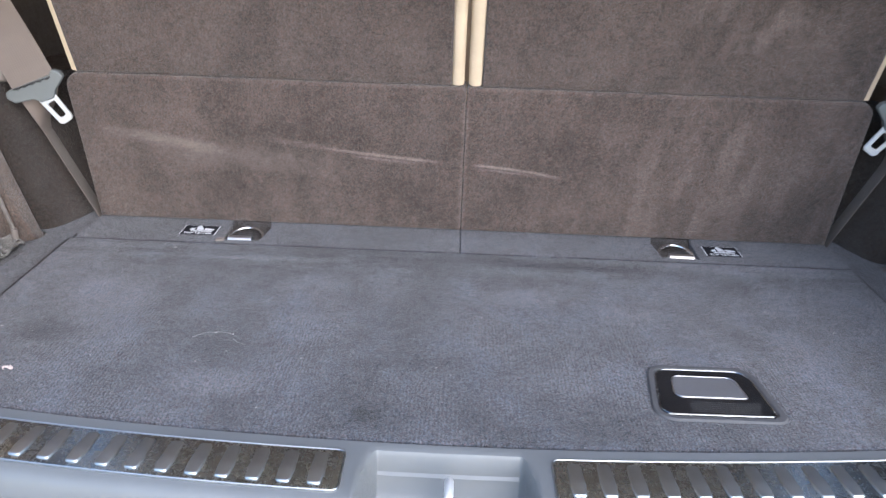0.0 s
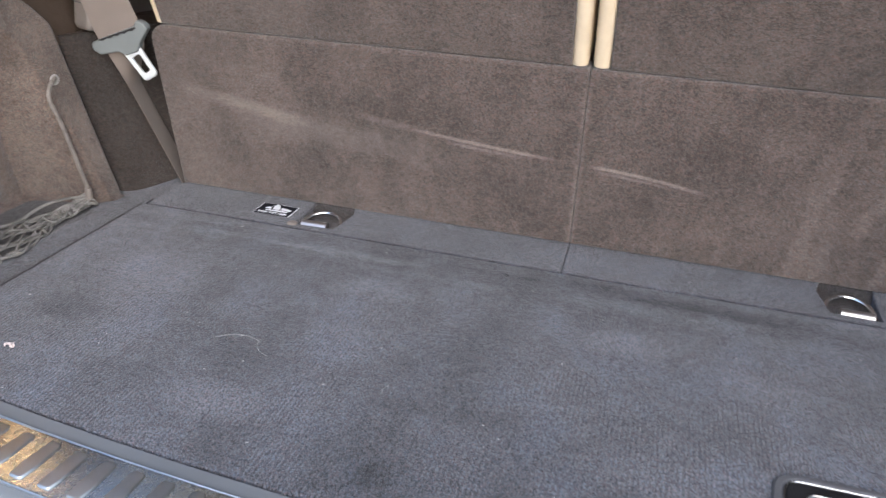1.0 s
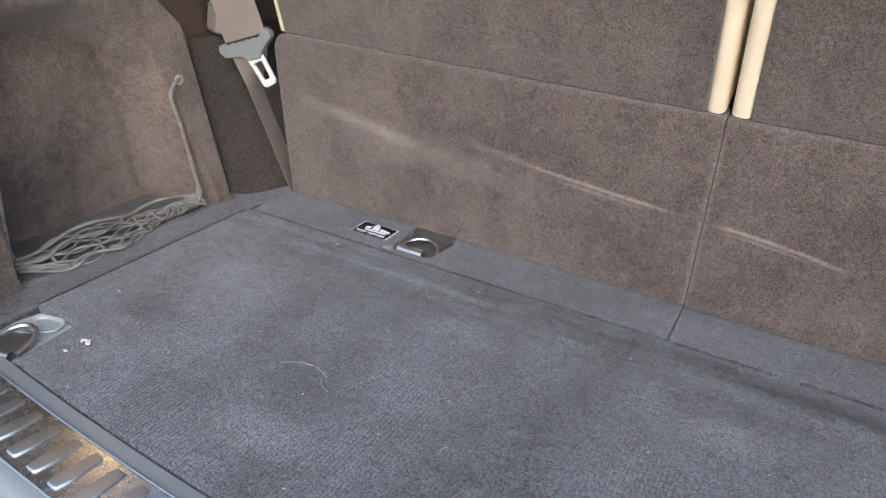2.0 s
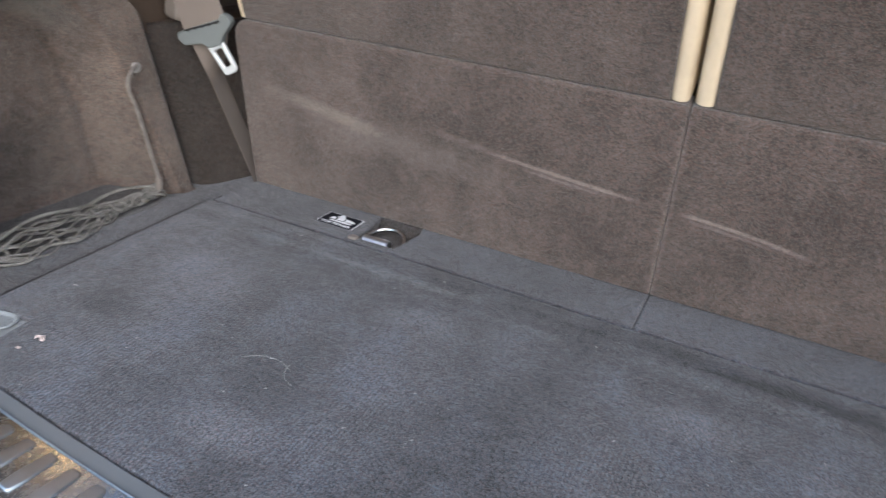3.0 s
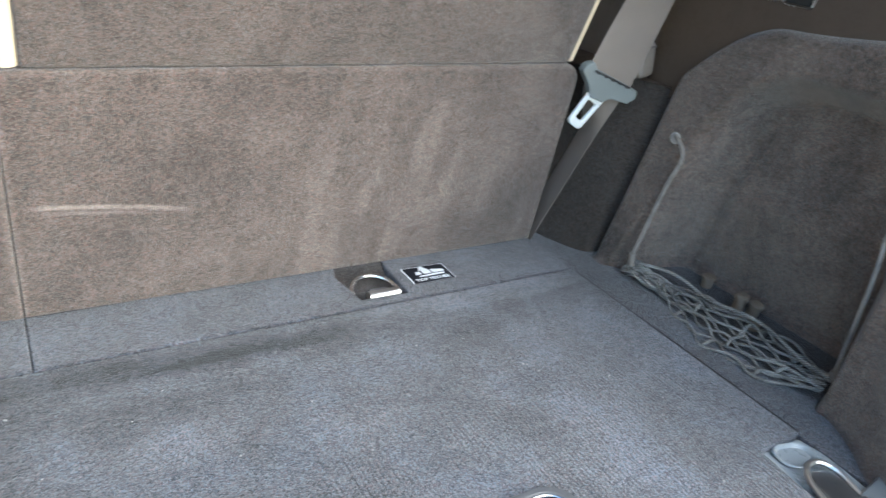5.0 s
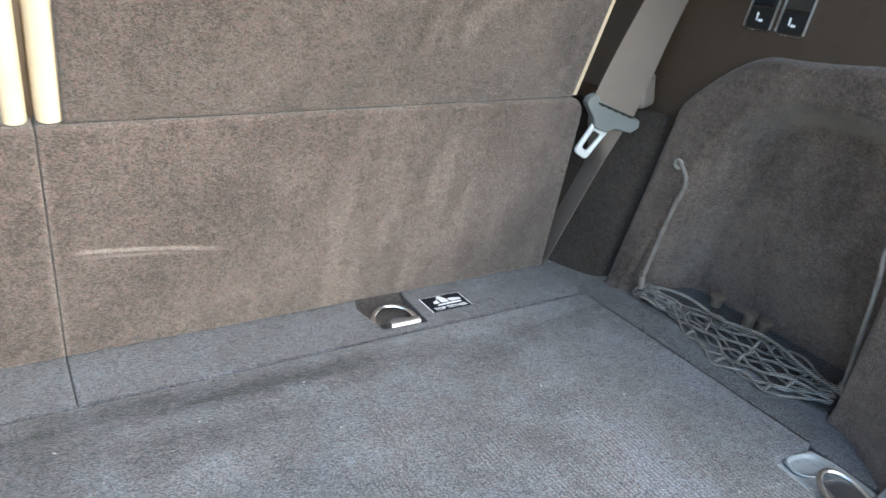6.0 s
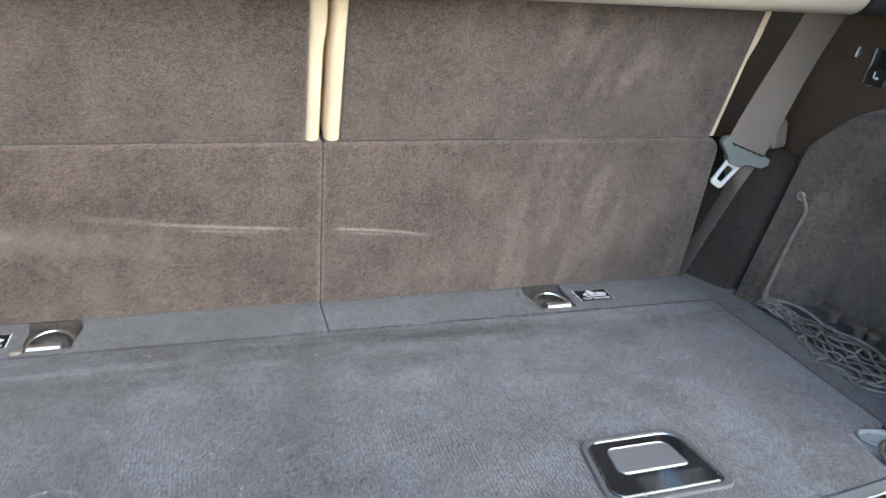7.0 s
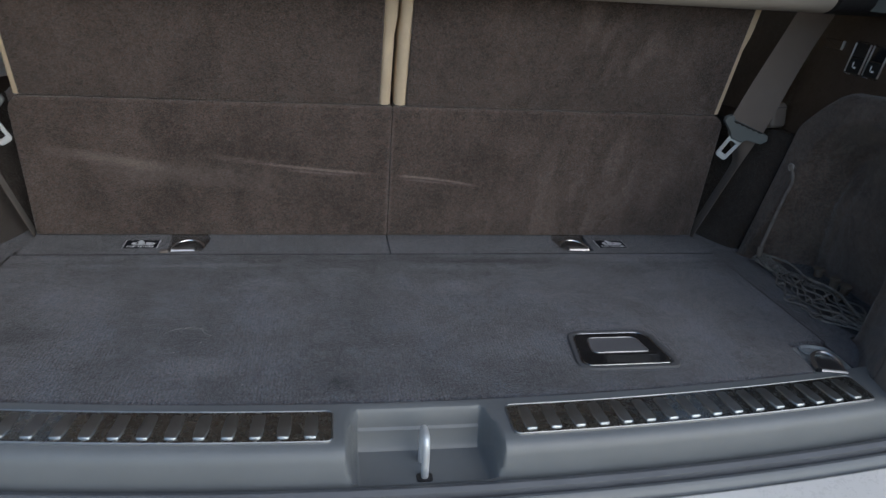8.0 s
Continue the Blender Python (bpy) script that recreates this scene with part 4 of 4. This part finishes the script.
# ---- side pockets: nets, hooks, switches ----
def net(s, seed, spread):
    rng = random.Random(seed)
    t = thing("cargo_net", (s * 0.625, -0.21, 0.0), "slack knotted grey cord net lying along the side pocket floor", "cargo net", "cargo nets")
    y0, y1 = -0.097, -0.338
    n = 56
    strands = 11
    lines = []
    for j in range(strands):
        lane = (j / (strands - 1) - 0.5)
        phase, lift = rng.uniform(0, 6.28), rng.uniform(0.002, 0.012)
        own_way = rng.uniform(-0.003, 0.003)
        pts = []
        for k in range(n + 1):
            u = k / n
            fat = smooth(-0.02, 0.62, u) * (1 - smooth(0.80, 1.03, u)) ** 0.8 * 0.9 + 0.10
            x = 0.6060 + 0.0155 * smooth(0.0, 0.3, u) - 0.012 * fat + spread * lane * fat + own_way * fat * math.sin(4 * u + phase)
            swing = math.sin(2 * math.pi * 4.2 * u ** 0.85 + (math.pi if j % 2 else 0))
            x += spread / (strands - 1) * 0.62 * swing * fat
            y = y0 + (y1 - y0) * u + 0.003 * math.sin(9 * u + phase)
            z = -0.0070 + lift * fat * (0.6 + 0.4 * math.sin(7 * u + phase)) + 0.0016 * (1 + swing) + (0.012 * (1 - smooth(0, 0.25, u)) + 0.008 * smooth(0.85, 1, u)) * (0.5 + lane)
            pts.append(mirrored((x, y, max(z, -0.0100)), s))
        lines.append(pts)
        part("strand", tube(pts, 0.0015, 7), M_NET, t)
    # loose loops near the front end, and knots where neighbours touch
    for k in range(5):
        cy, cx, r = -0.105 - 0.013 * k, 0.592 + 0.004 * k + rng.uniform(-0.004, 0.004), rng.uniform(0.005, 0.009)
        loop = [mirrored((cx + r * math.cos(a), cy + 1.25 * r * math.sin(a), 0.0005 + 0.003 * math.sin(2 * a + k)), s) for a in [2 * math.pi * q / 14 for q in range(14)]]
        part("loop", tube(loop, 0.0015, 6, True), M_NET, t)
    for j in range(0, strands - 1, 2):
        for k in range(8 + j % 3, n - 6, 13):
            p, q = lines[j][k], lines[j + 1][k]
            part("knot", tube([p.lerp(q, 0.1), p.lerp(q, 0.5) + Vector((0, 0, 0.0015)), p.lerp(q, 0.9)], 0.0019, 7, smooth_steps=1), M_NET, t)
    edge = [mirrored((0.607 + 0.017 * smooth(0.0, 0.3, u) + 0.004 * math.sin(math.pi * u) + 0.004 * math.sin(11 * u), y0 - 0.002 + (y1 - y0) * u, 0.006 + 0.004 * math.sin(math.pi * u) + 0.003 * math.sin(13 * u)), s) for u in [k / 30 for k in range(31)]]
    part("edge_cord", tube(edge, 0.0019, 8), M_NET, t, "thicker edge cord")
    # elastic cords from the hooks down to the net
    hook_a = [(0.632, -0.096, 0.153), (0.620, -0.097, 0.156), (0.6150, -0.105, 0.156), (0.6140, -0.115, 0.149), (0.6145, -0.119, 0.138), (0.6145, -0.115, 0.124), (0.6120, -0.110, 0.108), (0.6010, -0.098, 0.014)]
    part("front_cord", tube([mirrored(p, s) for p in hook_a], 0.0025, 9, smooth_steps=2), M_ELASTIC, t, "pale elastic cord")
    hook_b = [(0.640, -0.352, 0.161), (0.630, -0.343, 0.160), (0.6275, -0.334, 0.153), (0.6270, -0.333, 0.143), (0.6265, -0.337, 0.125), (0.6245, -0.340, 0.012)]
    part("rear_cord", tube([mirrored(p, s) for p in hook_b], 0.0023, 9, smooth_steps=2), M_ELASTIC, t, "pale elastic cord")
    part("cord_clamp", tube([mirrored((0.6015, -0.0985, 0.004), s), mirrored((0.6010, -0.098, 0.018), s)], 0.0042, 10), M_TAUPE, t, "crimped cord end")
    part("cord_clamp", tube([mirrored((0.6245, -0.3395, 0.003), s), mirrored((0.6245, -0.340, 0.014), s)], 0.0042, 10), M_TAUPE, t, "crimped cord end")
    for y, z in ((-0.096, 0.153), (-0.350, 0.158)):
        w = wall_x(y, z) + pocket_depth(y, z)
        eye = thing("net_hook", (s * w, y, z), "small pale plastic net eyelet on the carpet wall", "hook", "net hooks")
        disc = Matrix.Translation((s * w, y, z)) @ Matrix.Rotation(radians(-90 * s), 4, "Y")
        ring = [Vector((0.0050 * math.cos(a), 0.0050 * math.sin(a))) for a in [2 * math.pi * q / 20 for q in range(20)]]
        bm = slab(ring, -0.004, 0.0025, 0.0015, 3, None, disc)
        part("eyelet", bm, M_EYELET, eye)
        rim = [disc @ Vector((0.0050 * math.cos(a), 0.0050 * math.sin(a), 0.0022)) for a in [2 * math.pi * q / 24 for q in range(24)]]
        part("eyelet_rim", tube(rim, 0.0016, 8, True), M_EYELET, eye, "rounded pale rim")
    return t


net(1, 4, 0.085)
net(-1, 9, 0.066)

# small plugs left on the pocket floor
for x, y, tall, r, tip in ((0.664, -0.203, 0.024, 0.0062, 0.3), (0.676, -0.150, 0.016, 0.0066, 0.2), (0.676, -0.214, 0.017, 0.0066, 0.8), (0.650, -0.236, 0.012, 0.0060, 0.0)):
    plug = thing("plug", (x, y, 0.0), "small pale wooden plug lying in the side pocket", "plug", "loose plugs")
    m = Matrix.Translation((x, y, -0.0115)) @ Matrix.Rotation(tip * 0.25, 4, "X")
    disc = [Vector((math.cos(2 * math.pi * q / 16), math.sin(2 * math.pi * q / 16))) for q in range(16)]
    part("shank", slab([p * r for p in disc], 0.0, tall, 0.0015, 2, None, m), M_WOOD, plug)
    part("head", slab([p * r * 1.25 for p in disc], tall * 0.75, tall * 0.95, 0.001, 2, None, m), M_WOOD, plug)

# seat-fold switches and a coat hook on the brown panel, both sides alike
for s in (1, -1):
    def on_wall(y, z, lift=0.0, s=s):
        x = wall_x(y, z) + 0.0095 - lift
        return Matrix.Translation((s * x, y, z)) @ Matrix(((0, s * 0.2055, -s * 0.9787, 0), (-s, 0, 0, 0), (0, 0.9787, 0.2055, 0), (0, 0, 0, 1)))
    for k, y in enumerate((-0.1205, -0.1590)):
        sw = thing("fold_switch", (s * (wall_x(y, 0.325) + 0.0095), y, 0.325), "black rocker switch in a thin chrome frame on brown plastic", "switch", "seat fold switches")
        m = on_wall(y, 0.325)
        fr = rounded([(-0.0165, -0.024), (0.0165, -0.024), (0.0165, 0.024), (-0.0165, 0.024)], 0.004, 4)
        bm = ring_frame(fr, inset(fr, 0.0012), -0.001, 0.0018, 0.0004)
        bmesh.ops.transform(bm, matrix=m, verts=bm.verts)
        part("frame", bm, M_DARK_RIM, sw, "thin chrome frame")
        for side in (-1, 1):
            edge = rounded([(side * 0.0150, -0.0215), (side * 0.0166, -0.0215), (side * 0.0166, 0.0215), (side * 0.0150, 0.0215)], 0.0006, 2)
            part("side_bar", slab(edge, -0.001, 0.0024, 0.0006, 2, None, m), M_SATIN, sw, "brighter chrome side bar")
        inner = rounded([(-0.0140, -0.0215), (0.0140, -0.0215), (0.0140, -0.0005), (-0.0140, -0.0005)], [0.003, 0.003, 0.0005, 0.0005], 3)
        part("lower_rocker", slab(inner, -0.001, 0.0016, 0.0006, 2, None, m), M_ROCKER, sw, "matt black lower half")
        inner = rounded([(-0.0140, 0.0005), (0.0140, 0.0005), (0.0140, 0.0215), (-0.0140, 0.0215)], [0.0005, 0.0005, 0.003, 0.003], 3)
        part("upper_rocker", slab(inner, -0.001, 0.0012, 0.0006, 2, None, m), M_GLOSS_BLACK, sw, "gloss black upper half")
        part("seat_mark", slab(rounded([(-0.0015, -0.0150), (0.0045, -0.0150), (0.0045, -0.0125), (-0.0005, -0.0120)], 0.0007, 3), 0.0010, 0.0020, 0.0002, 1, None, m), M_LABEL_WHITE, sw, "small white seat cushion mark")
        part("back_mark", slab(rounded([(-0.0040, -0.0140), (-0.0020, -0.0140), (-0.0025, -0.0060), (-0.0050, -0.0060)], 0.0007, 3), 0.0010, 0.0020, 0.0002, 1, None, m), M_LABEL_WHITE, sw, "small white seat back mark")
    hk = thing("bag_hook", (s * (wall_x(-0.06, 0.338) + 0.0095), -0.06, 0.338), "brown folding bag hook with a bright edge", "hook", "bag hooks")
    m = on_wall(-0.058, 0.338)
    part("flap", slab(rounded([(-0.022, -0.007), (0.021, -0.007), (0.021, 0.007), (-0.022, 0.007)], 0.0015, 3), -0.001, 0.003, 0.001, 2, None, m), M_PLASTIC_BROWN, hk)
    part("bright_edge", slab(rounded([(0.0195 * 1, -0.0068), (0.0218, -0.0068), (0.0218, 0.0068), (0.0195, 0.0068)], 0.0004, 2), 0.0, 0.0036, 0.0004, 1, None, m), M_SATIN, hk)

# lit courtesy lamp in the west panel
lamp = thing("cargo_lamp", (-(wall_x(-0.235, 0.345) + 0.0095), -0.235, 0.345), "lit warm cargo lamp in a grey bezel on brown plastic", "lamp")
m = on_wall(-0.235, 0.345)
glass = rounded([(-0.024, -0.010), (0.024, -0.010), (0.024, 0.010), (-0.024, 0.010)], 0.004, 4)
bm = ring_frame(inset(glass, -0.004), glass, -0.001, 0.0030, 0.0010)
bmesh.ops.transform(bm, matrix=m, verts=bm.verts)
part("bezel", bm, M_BEZEL, lamp, "grey plastic bezel")
part("lens", slab(inset(glass, 0.0003), -0.001, 0.0018, 0.0008, 2, None, m), M_LENS, lamp, "glowing warm lens")

# ---- litter on the carpet ----
scrap = thing("paper_scrap", (-0.445, -0.391, 0.0), "small pinkish white paper scrap on the carpet", "scrap")
bm = sheet(lambda u, v: Vector((-0.445 + 0.0095 * (u - 0.5) * (0.7 + 0.5 * math.sin(5 * v)), -0.391 + 0.0060 * (v - 0.5) * (0.8 + 0.4 * math.cos(7 * u)), 0.0012 + 0.0022 * abs(math.sin(6 * u + 3 * v)))), 8, 6)
part("scrap", bm, M_SCRAP, scrap)
small = thing("paper_scrap", (-0.449, -0.410, 0.0), "tiny pinkish white paper scrap on the carpet", "scrap")
bm = sheet(lambda u, v: Vector((-0.449 + 0.0045 * (u - 0.5), -0.410 + 0.0026 * (v - 0.5), 0.0010 + 0.0012 * abs(math.sin(5 * u + 2 * v)))), 5, 4)
part("scrap", bm, M_SCRAP, small)

rng = random.Random(21)
bm = bmesh.new()
for k in range(80):
    x, y = rng.uniform(-0.5, 0.5), rng.uniform(-0.45, -0.08)
    r = rng.choice((0.0003, 0.0004, 0.0005, 0.0006)) if k > 6 else rng.uniform(0.0006, 0.0009)
    m = Matrix.Translation((x, y, 0.0006)) @ Matrix.Rotation(rng.uniform(0, 3), 4, "Z") @ Matrix.Diagonal((r * rng.uniform(1.0, 3.4), r, r * 0.7, 1))
    bmesh.ops.create_icosphere(bm, subdivisions=1, radius=1.0, matrix=m)
tagged(part("lint", bm, M_LINT), "pale specks of lint on the carpet", "lint", kind="stuff")
rng = random.Random(5)
bm = bmesh.new()
for k in range(900):  # cut pile standing out over the sill
    x = rng.uniform(-0.465, 0.465)
    y = front_line(x) + 0.003
    reach, wide, z = rng.uniform(0.0006, 0.0026) * (1.5 if math.sin(37 * x) + math.sin(91 * x + 1) > 0.7 else 1.0), rng.uniform(0.0004, 0.0009), rng.uniform(-0.0035, -0.0003)
    lean_x = rng.uniform(-0.0012, 0.0012)
    a, b, c, d = (bm.verts.new(p) for p in ((x - wide, y + 0.0012, z), (x + wide, y + 0.0012, z), (x, y + 0.0012, z + 0.0007), (x + lean_x, y - reach, z - 0.0008)))
    for tri in ((a, b, d), (b, c, d), (c, a, d)):
        bm.faces.new(tri)
tagged(part("carpet_fringe", bm, M_SHELF), "dark cut pile fringe along the board's rear edge", "fringe", kind="stuff")
bm = bmesh.new()
for (x, y), turn, size, bend in (((-0.262, -0.317), 0.1, 0.048, 0.010), ((-0.235, -0.318), -0.9, 0.030, -0.006), ((-0.11, -0.34), 1.4, 0.012, 0.002)):
    pts = []
    for k in range(9):
        u = k / 8 - 0.5
        a, b = size * u, bend * (1 - 4 * u * u)
        pts.append((x + a * math.cos(turn) - b * math.sin(turn), y + a * math.sin(turn) + b * math.cos(turn), 0.0012))
    tube(pts, 0.00016, 4, bm=bm)
tagged(part("pale_fibres", bm, M_LINT), "pale loose fibres on the carpet", "fibres", kind="stuff")
